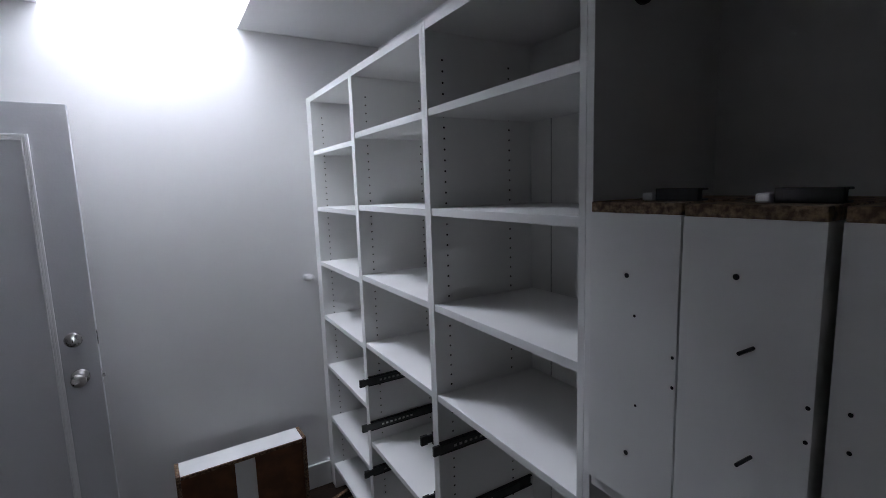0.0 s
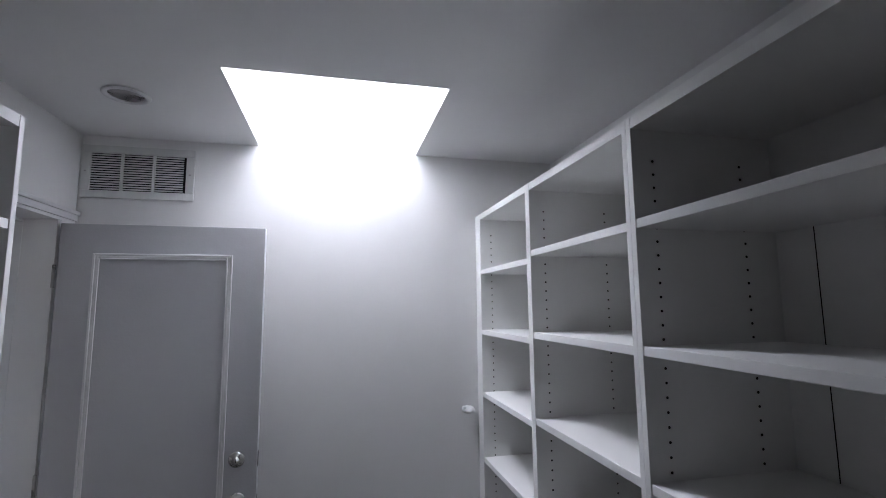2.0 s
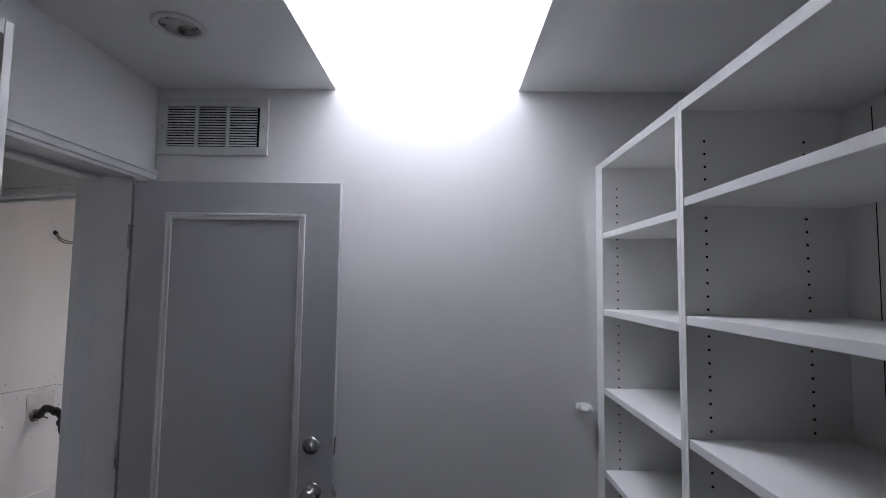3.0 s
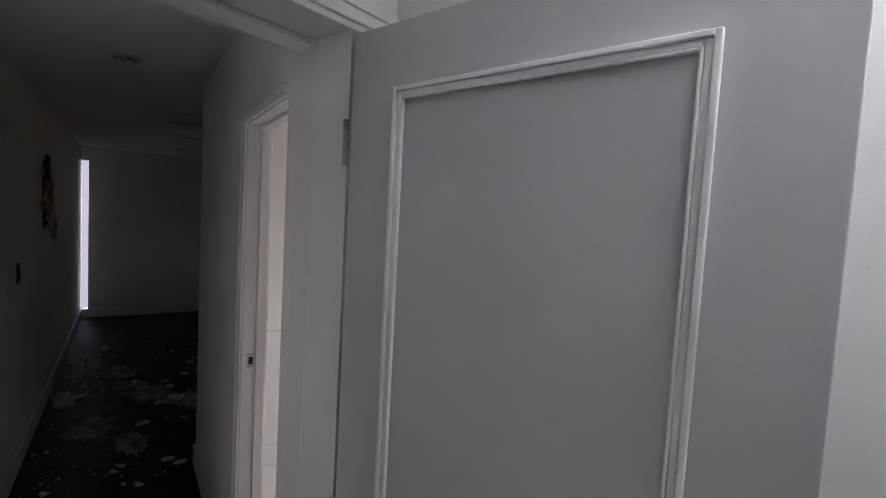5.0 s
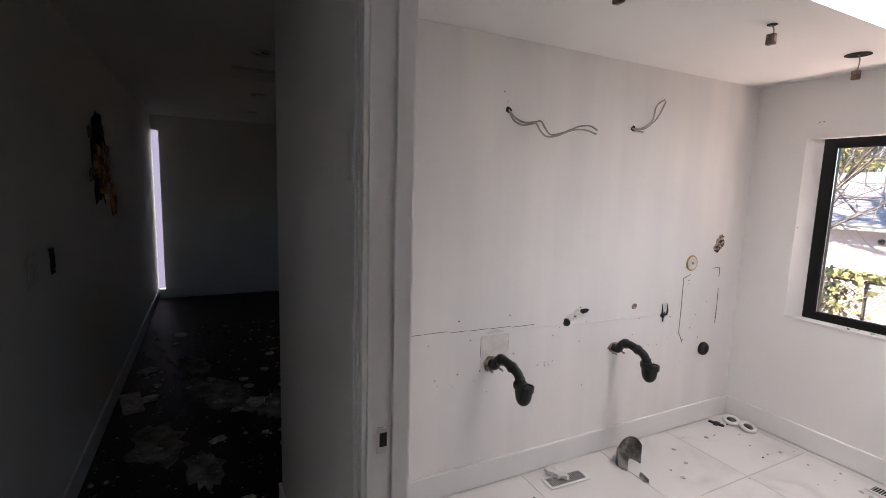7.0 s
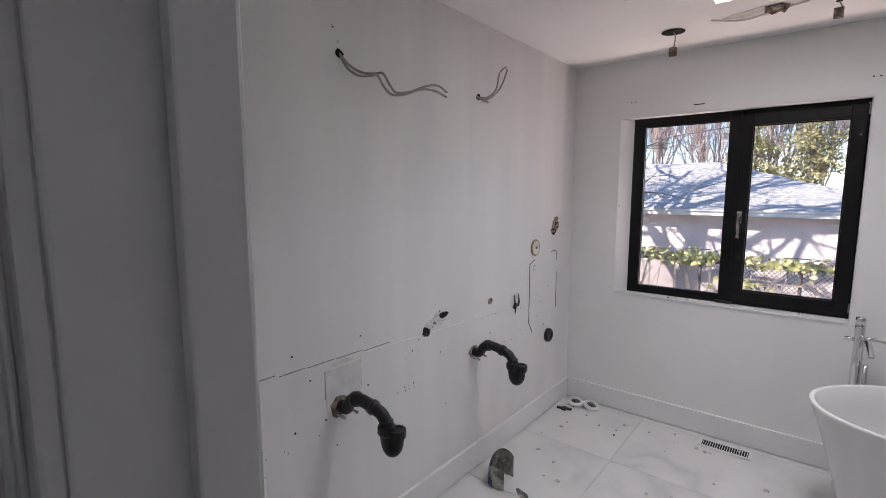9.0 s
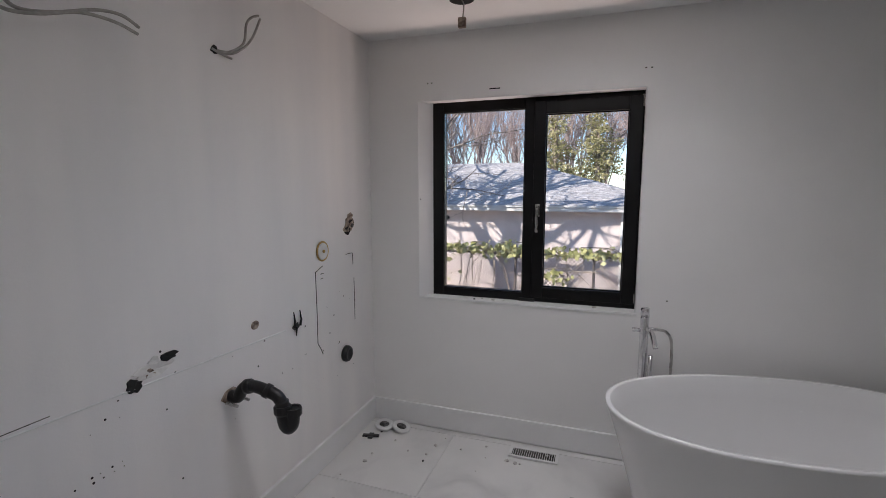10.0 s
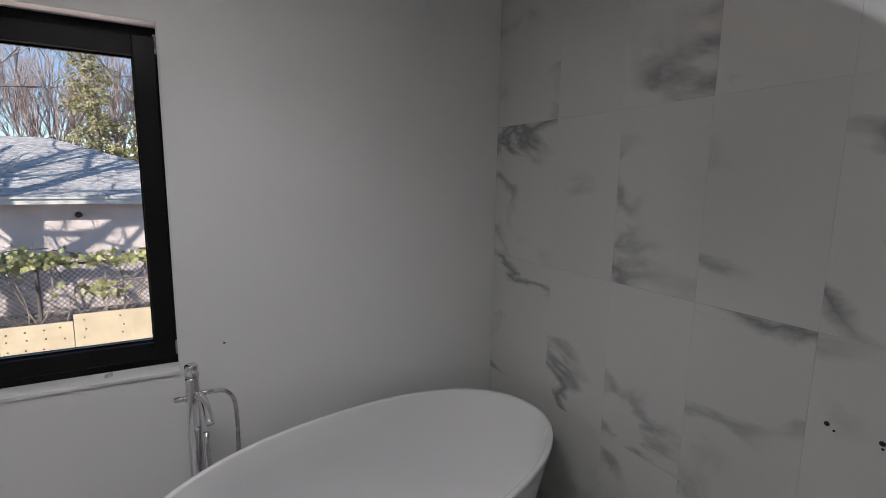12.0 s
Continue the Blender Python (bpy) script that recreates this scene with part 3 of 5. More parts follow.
downlight(C @ pose(0.352, -0.472, CEIL_C), "unlit round recessed light in the closet ceiling")
downlight(C @ pose(1.08, -1.25, CEIL_C), "unlit round recessed light in the closet ceiling")
for x, y in ((-2.07, -0.50), (-3.50, -0.05), (-5.05, 0.06), (-6.3, 0.1)):
    downlight(pose(x, y, CEIL_H), "unlit round recessed light in the corridor ceiling")
flat = thing("ceiling_panel", pose(-4.0, -0.04, CEIL_H), "pale loose strip hanging under the dark ceiling", "ceiling strip")
part("strip", box((-0.30, -0.16, -0.022), (0.02, 0.16, -0.001), 0.004), M_GRILLE, flat)

# ---- shelving ----
UH, DEPTH, TH = 2.145, 0.405, 0.0175


def pin_holes(w, y):
    """Shelf-pin holes of one side panel at y, facing into the unit."""
    bm = bmesh.new()
    for x in (0.055, 0.30):
        z = 0.12
        while z < UH - 0.08:
            lathe([(0.0035, 0.0), (0.0035, 0.0006), (0.0, 0.0006)], 6, Matrix.Translation((x, y, z)) @ Matrix.Rotation(radians(90 if w < 0 else -90), 4, "X"), bm)
            z += 0.032
    return bm


def shelving(m, w, shelves, label, holes=True, group="shelving along the closet walls"):
    """Open unit: x from the front (0) to the back, y from 0 to -w."""
    u = thing("shelving_unit", m, label, "shelving", group)
    part("side_panel", box((0, -TH, 0.001), (DEPTH, -0.0003, UH), 0.001), M_MEL, u)
    part("side_panel", box((0, -w + 0.0003, 0.001), (DEPTH, -w + TH, UH), 0.001), M_MEL, u)
    part("top_panel", box((0.0008, -w + TH, UH - 0.028), (DEPTH - 0.012, -TH, UH - 0.0004), 0.001), M_MEL, u)
    part("back_panel", box((DEPTH - 0.012, -w + TH, 0.001), (DEPTH - 0.002, -TH, UH - 0.0004)), M_MEL, u)
    for z in shelves:
        part("shelf", box((0.002, -w + TH + 0.001, z), (DEPTH - 0.013, -TH - 0.001, z + 0.022), 0.0012), M_MEL, u)
    if holes:
        part("pin_holes", pin_holes(-1, -TH - 0.0002), M_HOLE, u)["kind"] = "stuff"
        part("pin_holes", pin_holes(1, -w + TH + 0.0002), M_HOLE, u)["kind"] = "stuff"
    return u


FRONT = 1.753
Z7 = [0.13, 0.412, 0.712, 0.988, 1.279, 1.566, 1.851]
u1 = shelving(C @ pose(FRONT, -0.062, 0), 0.601, Z7, "white melamine shelving with seven adjustable shelves")
u2 = shelving(C @ pose(FRONT, -0.663, 0), 0.607, [0.12, 0.553, 1.003, 1.296, 1.587, 1.876], "white melamine shelving fitted with drawer slides below")
u3 = shelving(C @ pose(FRONT, -1.270, 0), 0.615, [0.12, 1.003, 1.296, 1.589, 1.878], "wide white melamine shelving with slides below")
u4 = shelving(C @ pose(FRONT, -1.885, 0), 1.30, [0.06, 1.076], "dark hanging bay of white melamine", holes=False)
part("rod", tube([(0.12, -TH, 2.03), (0.12, -1.30 + TH, 2.03)], 0.016, 14), M_RAIL, u4, "dark metal hanging rod", smooth=True)
for y in (-TH - 0.0005, -1.30 + TH + 0.0005):
    part("rod_socket", lathe([(0.03, -0.003), (0.03, 0.003), (0.022, 0.008), (0.022, 0.010)], 20, Matrix.Translation((0.12, y + (0.0 if y < -1 else -0.004), 2.03)) @ Matrix.Rotation(radians(-90 if y < -1 else 90), 4, "X")), M_RAIL, u4)
part("back_seam", box((DEPTH - 0.0132, -0.115, 0.10), (DEPTH - 0.0122, -0.113, 1.88)), M_HOLE, u3, "dark open seam in the back panel")
part("back_seam", box((DEPTH - 0.0132, -0.105, 0.70), (DEPTH - 0.0122, -0.103, 2.1)), M_HOLE, u2, "dark open seam in the back panel")
filler = structure("trim", box((FRONT + 0.001, -0.061, 0.001), (FRONT + 0.02, -0.001, UH), 0.001), M_MEL, C, "white filler strip beside the shelving", "trim")
for k in range(4):
    w = (0.607, 0.607, 0.607, 0.75)[k]
    y = -1.005 - sum((0.607, 0.607, 0.607, 0.75)[:k])
    shelving(C @ pose(0.372, y - w, 0, 0, 0, 180), w, [0.12, 0.442, 0.728, 1.016, 1.300, 1.590, 1.882], "white melamine shelving with adjustable shelves")


def slide(unit, side, z, out=0.035, length=0.40):
    """A black drawer runner screwed to a side panel."""
    y = -TH - 0.001 if side > 0 else -{u2: 0.607, u3: 0.615}[unit] + TH + 0.001
    s = -1 if side > 0 else 1
    r = part("drawer_slide", boxes([((0.005, y, z - 0.021), (length - 0.02, y + s * 0.003, z + 0.021)), ((0.0, y, z + 0.015), (length - 0.02, y + s * 0.010, z + 0.021)), ((0.0, y, z - 0.021), (length - 0.02, y + s * 0.010, z - 0.015))], 0.001), M_RAIL, unit, "black steel drawer slide")
    part("inner_rail", boxes([((-out, y + s * 0.004, z - 0.013), (length - 0.08, y + s * 0.012, z + 0.013)), ((-out - 0.006, y + s * 0.003, z - 0.016), (-out + 0.018, y + s * 0.014, z + 0.016))], 0.0015), M_BLACK, r)
    part("ball_cage", boxes([((0.05 + k * 0.02, y + s * 0.0125, z - 0.004), (0.06 + k * 0.02, y + s * 0.0135, z + 0.004)) for k in range(8)]), M_STEEL, r)


for z in (0.852, 0.648, 0.435):
    slide(u2, 1, z)
for z in (0.86, 0.648):
    slide(u2, -1, z)
for z in (0.845, 0.60):
    slide(u3, 1, z, 0.02)
slide(u3, -1, 0.62, 0.0)

# ---- tall dismantled drawer boxes in the hanging bay ----


def tall_box(m, w, h, holes, pegs, label):
    t = thing("drawer_box", m, label, "drawer box", "dismantled drawer boxes")
    part("front_panel", box((0.0, -w, 0.002), (0.018, 0.0, h), 0.001), M_MEL, t, "white melamine panel with screw holes")
    part("side_panel", box((0.018, -0.018, 0.004), (0.30, -0.002, h - 0.002), 0.001), M_MEL, t)
    part("side_panel", box((0.018, -w + 0.002, 0.004), (0.30, -w + 0.018, h - 0.002), 0.001), M_MEL, t)
    part("chipboard_top", box((0.001, -w + 0.001, h), (0.30, -0.001, h + 0.019), 0.0015), M_CHIP, t, "raw chipboard edge")
    part("base_panel", box((0.27, -w + 0.018, 0.004), (0.276, -0.018, h - 0.002)), M_HARD, t)
    hb = bmesh.new()
    for y, z, r in holes:
        lathe([(r, 0.0002), (r, 0.0008), (0.0, 0.0008)], 10, Matrix.Translation((0, y, z)) @ Matrix.Rotation(radians(-90), 4, "Y"), hb)
    part("screw_holes", hb, M_HOLE, t)["kind"] = "stuff"
    for y, z in pegs:
        part("peg", tube([(0.0, y, z), (-0.034, y + 0.002, z - 0.001)], 0.0028, 8), M_RAIL, t, "protruding steel peg")
    part("slide_rail", boxes([((0.05, -w + 0.004, h + 0.0195), (0.062, -w * 0.42 - 0.022, h + 0.040)), ((0.062, -w + 0.004, h + 0.0195), (0.080, -w * 0.42 - 0.022, h + 0.023)), ((0.062, -w + 0.004, h + 0.0365), (0.080, -w * 0.42 - 0.022, h + 0.040))], 0.0015), M_BLACK, t, "black drawer slide lying on top")
    part("clip", box((0.045, -w * 0.42 - 0.02, h + 0.0195), (0.075, -w * 0.42, h + 0.033), 0.003), M_GRILLE, t, "white plastic clip")
    return t


tall_box(C @ pose(1.745, -1.905, 1.1, 0, 0, 0.8), 0.174, 0.521, [(-0.080, 0.414, 0.0045), (-0.097, 0.346, 0.0025), (-0.168, 0.293, 0.0028), (-0.169, 0.243, 0.0028), (-0.103, 0.186, 0.0025), (-0.086, 0.09, 0.0045)], [], "short white drawer box stood on end in the bay")
tall_box(C @ pose(1.745, -2.084, 1.1, 0, 0, 0), 0.180, 0.520, [(-0.080, 0.439, 0.0045), (-0.174, 0.285, 0.0028), (-0.174, 0.239, 0.0028)], [(-0.107, 0.344), (-0.112, 0.187)], "white drawer box with steel pegs stood on end")
tall_box(C @ pose(1.752, -2.276, 1.1, 0, 0, 0), 0.21, 0.520, [(-0.022, 0.291, 0.0028), (-0.024, 0.243, 0.0028)], [], "white drawer box leaning in the hanging bay")

# ---- drawer on the floor ----
dr = thing("drawer", C @ pose(1.015, -0.175, 0.0, 0, 0, 2.5), "white chipboard drawer standing on its side by the wall", "drawer")
DW, DD, DH = 0.545, 0.13, 0.43
part("side_board", box((0.0, -DD / 2 + 0.002, DH - 0.017), (DW, DD / 2, DH), 0.001), M_MEL, dr, "white melamine side facing up")
part("side_board", box((0.0, -DD / 2 + 0.002, 0.001), (DW, DD / 2, 0.018), 0.001), M_MEL, dr)
part("end_board", box((-0.017, -DD / 2, 0.001), (-0.0005, DD / 2, DH + 0.002), 0.001), M_CHIP, dr, "raw chipboard end")
part("end_board", box((DW + 0.0005, -DD / 2, 0.001), (DW + 0.017, DD / 2, DH + 0.002), 0.001), M_CHIP, dr, "raw chipboard end")
part("edge_strip", box((0.0005, -DD / 2 - 0.004, DH - 0.017), (DW - 0.0005, -DD / 2 + 0.0018, DH - 0.001)), M_CHIP, dr)
part("bottom_panel", box((0.0, -DD / 2 + 0.02, 0.018), (DW, -DD / 2 + 0.025, DH - 0.017)), M_HARD, dr, "brown hardboard bottom")
part("brace", box((0.225, -DD / 2 + 0.004, 0.018), (0.315, -DD / 2 + 0.0195, DH - 0.0172), 0.001), M_MEL, dr, "white brace across the bottom")

wood = thing("wood_frame", C @ pose(1.70, -0.20, 0.002, 0, 0, 20), "small reddish wooden frame lying on the floor", "wood scrap")
part("batten", box((-0.10, 0.0, 0), (0.12, 0.022, 0.02), 0.002), M_CHIP, wood)
part("batten", box((-0.08, -0.07, 0), (0.12, -0.048, 0.02), 0.002), M_CHIP, wood)

bump_stop = thing("wall_bumper", C @ pose(1.702, 0, 1.21), "white plastic bumper on the wall", "bumper")
part("pad", lathe([(0.0, 0.0), (0.026, 0.0), (0.024, 0.018), (0.014, 0.03), (0.0, 0.031)], 14, Matrix.Rotation(radians(90), 4, "X") @ Matrix.Diagonal((1.2, 0.75, 1, 1))), M_GRILLE, bump_stop, smooth=True)
part("wrap", boxes([((-0.034, -0.026, -0.009), (0.030, -0.006, 0.012))], 0.006), M_TRIM, bump_stop, "crumpled white wrap", m=Matrix.Rotation(radians(18), 4, "Y"))

# ---- corridor things ----
for x, w, mat, lab in ((-2.56, 0.11, M_GRILLE, "white light switch plate on the corridor wall"), (-2.83, 0.055, M_PENCIL, "narrow dark switch plate on the corridor wall")):
    sw = thing("light_switch", pose(x, HS, 1.222), lab, "switch")
    part("plate", box((-w / 2, 0.0005, -0.06), (w / 2, 0.007, 0.06), 0.003), mat, sw)
    part("rocker", box((-0.016, 0.007, -0.033), (0.016, 0.011, 0.033), 0.002), M_GRILLE if mat is M_GRILLE else M_HOLE, sw)
sw = thing("light_switch", pose(-1.14, HN, 1.67), "small pale sensor plate on the corridor wall", "switch")
part("plate", box((-0.022, -0.007, -0.055), (0.022, -0.0005, 0.055), 0.003), M_GRILLE, sw)

rng = random.Random(5)


def ragged(rng, w, h, n=18, depth=0.004):
    """A torn flat patch in local x, y, standing a little proud in z."""
    bm = bmesh.new()
    ring = []
    for k in range(n):
        a = 2 * math.pi * k / n
        r = rng.uniform(0.6, 1.05)
        ring.append((w / 2 * r * math.cos(a), h / 2 * r * math.sin(a)))
    low = [bm.verts.new((x, y, 0.0005)) for x, y in ring]
    top = [bm.verts.new((x * 0.94, y * 0.94, depth * rng.uniform(0.4, 1.0))) for x, y in ring]
    mid = bm.verts.new((0, 0, depth * 0.5))
    for k in range(n):
        bm.faces.new((low[k], low[(k + 1) % n], top[(k + 1) % n], top[k]))
        bm.faces.new((top[k], top[(k + 1) % n], mid))
    return bm


ON_SOUTH = Matrix(((1, 0, 0, 0), (0, 0, 1, 0), (0, 1, 0, 0), (0, 0, 0, 1)))
hole = thing("wall_hole", pose(-4.06, HS, 1.70) @ Matrix.Diagonal((1.15, 1, 1.15, 1)), "ragged hole broken in the wall with brown insulation", "wall hole")
part("cavity", ragged(rng, 0.50, 0.62, 22, 0.003), M_HOLE, hole, m=ON_SOUTH)
for x, z, w, h, mat in ((-0.05, -0.02, 0.42, 0.40, M_INSUL), (0.05, 0.20, 0.25, 0.22, M_HOLE), (-0.12, -0.16, 0.20, 0.14, M_FOIL), (-0.28, -0.22, 0.14, 0.26, M_INSUL), (0.12, 0.02, 0.18, 0.22, M_INSUL), (0.02, -0.10, 0.12, 0.08, M_FOIL)):
    part("insulation" if mat is not M_HOLE else "cavity", ragged(rng, w, h, 14, 0.03), mat, hole, m=Matrix.Translation((x, 0.003, z)) @ ON_SOUTH)
for k in range(5):
    part("torn_board", chip(rng, 0.05, 0.3), M_TORN, hole, m=Matrix.Translation((rng.uniform(-0.3, 0.3), 0.004, rng.uniform(-0.3, 0.3))) @ ON_SOUTH)

rng = random.Random(11)
chips = [chip(rng, s, f) for s, f in ((0.012, 0.5), (0.02, 0.4), (0.035, 0.25), (0.06, 0.15), (0.11, 0.08))]
chip_meshes = []
for bm in chips:
    me = bpy.data.meshes.new("plaster_chip")
    bm.to_mesh(me)
    bm.free()
    me.materials.append(M_PLASTER)
    chip_meshes.append(me)
for k in range(190):
    x = -2.2 - 3.6 * rng.random() ** 0.9
    y = rng.uniform(-1.0, 0.35 if x < -2.6 else -0.17)
    big = rng.random()
    me = chip_meshes[0 if big < 0.45 else 1 if big < 0.75 else 2 if big < 0.9 else 3 if big < 0.97 else 4]
    c = new("plaster_chip", me)
    c.matrix_basis = pose(x, y, 0.0015, rng.uniform(-4, 4), rng.uniform(-4, 4), rng.uniform(0, 360))
    tagged(c, "broken white plaster chip on the dark floor", "debris", "plaster chips on the floor")
dust = bmesh.new()
for k in range(900):
    x = -2.1 - 3.4 * rng.random()
    y = rng.uniform(-1.01, 0.3 if x < -2.6 else -0.16)
    s = rng.uniform(0.003, 0.011)
    add = [dust.verts.new((x + s * math.cos(a) * rng.uniform(0.6, 1.2), y + s * math.sin(a) * rng.uniform(0.6, 1.2), 0.001 + (0.004 if i == 0 else 0))) for i, a in enumerate((0, 1.6, 3.1, 4.7))]
    dust.faces.new(add)
tagged(obj("plaster_crumbs", dust, M_PLASTER), "fine white plaster crumbs on the dark floor", "debris", "", "stuff")
for x, y, w, d in ((-3.3, -0.72, 0.7, 0.35), (-3.9, -0.35, 0.9, 0.4), (-4.6, -0.55, 0.6, 0.3), (-2.9, -0.45, 0.5, 0.25), (-3.6, 0.05, 0.6, 0.3)):
    tagged(obj("dust_patch", ragged(rng, w, d, 26, 0.0025), M_DUST, None, pose(x, y, 0.0, 0, 0, rng.uniform(-30, 30))), "grey smear of plaster dust on the floor", "dust", "dust patches on the floor")
slab = thing("plasterboard_piece", pose(-3.95, -0.93, 0.003, 0, 4, 12), "broken flat piece of plasterboard on the floor", "debris")
part("board", box((-0.16, -0.06, 0), (0.16, 0.07, 0.012), 0.002), M_PLASTER, slab)


# ---- bathroom window ----
win = tagged(new("window_1"), "black framed casement window in a white recess", "window", "", "structure")
FY0, FY1 = 3.10, 3.165
LP = (-1.688, -1.203, 0.880, 1.926)
RP = (-1.088, -0.664, 0.922, 1.888)
part("window_frame", boxes([((WX0, FY0, WZ0), (LP[0], FY1, WZ1)), ((LP[0], FY0, WZ0), (LP[1], FY1, LP[2])), ((LP[0], FY0, LP[3]), (LP[1], FY1, WZ1)), ((LP[1], FY0, WZ0), (-1.150, FY1, WZ1)), ((-1.150, FY0, WZ0), (WX1, FY1, WZ0 + 0.035)), ((-1.150, FY0, WZ1 - 0.035), (WX1, FY1, WZ1)), ((WX1 - 0.02, FY0, WZ0 + 0.035), (WX1, FY1, WZ1 - 0.035))], 0.002), M_FRAME, win, "black aluminium frame")
sash = part("sash", boxes([((-1.150, FY0 - 0.018, WZ0 + 0.030), (RP[0], FY1 - 0.012, WZ1 - 0.030)), ((RP[1], FY0 - 0.018, WZ0 + 0.030), (WX1 - 0.012, FY1 - 0.012, WZ1 - 0.030)), ((RP[0], FY0 - 0.018, WZ0 + 0.030), (RP[1], FY1 - 0.012, RP[2])), ((RP[0], FY0 - 0.018, RP[3]), (RP[1], FY1 - 0.012, WZ1 - 0.030))], 0.003), M_FRAME, win, "black opening sash")
for x0, x1, z0, z1 in (LP, RP):
    part("glazing_bead", boxes([((x0, FY0 + 0.006, z0), (x1, FY0 + 0.012, z0 + 0.006)), ((x0, FY0 + 0.006, z1 - 0.006), (x1, FY0 + 0.012, z1)), ((x0, FY0 + 0.006, z0 + 0.006), (x0 + 0.006, FY0 + 0.012, z1 - 0.006)), ((x1 - 0.006, FY0 + 0.006, z0 + 0.006), (x1, FY0 + 0.012, z1 - 0.006))]), M_RAIL, win)
    p = part("pane", box((x0 + 0.001, FY0 + 0.024, z0 + 0.001), (x1 - 0.001, FY0 + 0.030, z1 - 0.001)), M_GLASS, win, "clear glass")
    p.visible_shadow = False
HX = -1.123
handle = part("handle", boxes([((HX - 0.013, FY0 - 0.026, 1.325), (HX + 0.013, FY0 - 0.018, 1.395))], 0.005), M_STEEL, sash, "satin metal window handle")
part("lever", tube(smooth_path([(HX, FY0 - 0.026, 1.375), (HX, FY0 - 0.05, 1.372), (HX, FY0 - 0.055, 1.345), (HX, FY0 - 0.05, 1.24)], 5), 0.008, 10), M_STEEL, win, "satin metal lever", smooth=True)
part("hinge", tube([(WX1 - 0.012, FY0 - 0.012, 1.90), (WX1 - 0.012, FY0 - 0.012, 1.96)], 0.006, 10), M_STEEL, win)
part("hinge", tube([(WX1 - 0.012, FY0 - 0.012, 0.87), (WX1 - 0.012, FY0 - 0.012, 0.92)], 0.006, 10), M_STEEL, win)
part("stay_block", box((-1.22, FY0 - 0.02, WZ0 + 0.001), (-1.13, FY0 - 0.001, WZ0 + 0.02), 0.003), M_BLACK, win)
part("window_sill", boxes([((WL + 0.001, BN - 0.006, WZ0 - 0.010), (WX1 - 0.001, FY0 - 0.002, WZ0 + 0.003))], 0.002), M_TRIM, win, "white painted sill")
part("reveal", prism([(WL + 0.0005, BN - 0.002), (WX0 + 0.018, FY0 - 0.001), (WX0 - 0.001, FY0 - 0.001), (WX0 - 0.001, 3.205), (WL + 0.0005, 3.205)], WZ0 + 0.003, WZ1 - 0.006), M_TRIM, win, "white splayed reveal")
part("reveal", boxes([((WX1 - 0.006, BN - 0.002, WZ0 + 0.003), (WX1 - 0.0005, FY0 - 0.019, WZ1 - 0.006)), ((WX0 + 0.0005, BN - 0.002, WZ1 - 0.006), (WX1 - 0.0005, FY0 - 0.019, WZ1 - 0.0005))]), M_TRIM, win, "white painted reveal")
rng = random.Random(21)
for x, y, s in ((-0.80, 3.05, 0.016), (-1.43, 3.06, 0.010), (-1.36, 3.04, 0.014), (-1.30, 3.05, 0.008), (-1.47, 3.03, 0.009)):
    tagged(obj("plaster_chip", chip(rng, s, 0.6), M_PLASTER if s != 0.009 else M_BLACK, None, pose(x, y, WZ0 + 0.0035, 0, 0, 40)), "small crumb lying on the window sill", "debris")

# ---- bath tub ----
tub = thing("bathtub", pose(-0.040, 2.510, 0.008, 0, 0, 10.0), "white oval freestanding bathtub near the window wall", "bathtub")
A, B, RZ = 0.695, 0.388, 0.597


def tub_ring(bm, a, b, z, n=72, dip=0.0):
    out = []
    for k in range(n):
        t = 2 * math.pi * k / n
        cx, sx = math.cos(t), math.sin(t)
        x = a * math.copysign(abs(cx) ** 0.92, cx)
        y = b * math.copysign(abs(sx) ** 0.92, sx)
        out.append(bm.verts.new((x, y, z + dip * (abs(cx) ** 3))))
    return out


bm = bmesh.new()
rings = []
for fa, z in ((0.74, 0.0), (0.765, 0.03), (0.80, 0.12), (0.855, 0.26), (0.92, 0.42), (0.965, 0.52), (0.99, 0.572), (1.0, 0.587)):
    rings.append(tub_ring(bm, A * fa, B * fa, z))
rings.append(tub_ring(bm, A * 0.999, B * 0.998, RZ - 0.001))
rings.append(tub_ring(bm, A - 0.005, B - 0.005, RZ))
rings.append(tub_ring(bm, A - 0.016, B - 0.016, RZ))
rings.append(tub_ring(bm, A - 0.021, B - 0.021, RZ - 0.004))
for fa, z in ((0.93, 0.50), (0.87, 0.40), (0.79, 0.26), (0.70, 0.17), (0.55, 0.125), (0.30, 0.112), (0.06, 0.108)):
    rings.append(tub_ring(bm, A * fa, B * fa, z))
for a, b in zip(rings, rings[1:]):
    for k in range(72):
        bm.faces.new((a[k], a[(k + 1) % 72], b[(k + 1) % 72], b[k]))
bm.faces.new(rings[-1])
bm.faces.new(rings[0][::-1])
bmesh.ops.recalc_face_normals(bm, faces=bm.faces)
part("shell", bm, M_TUB, tub, smooth=True)
part("drain", lathe([(0.0, 0.1085), (0.03, 0.1085), (0.032, 0.112), (0.026, 0.115), (0.0, 0.114)], 20), M_CHROME, tub, "chrome drain cover", smooth=True)

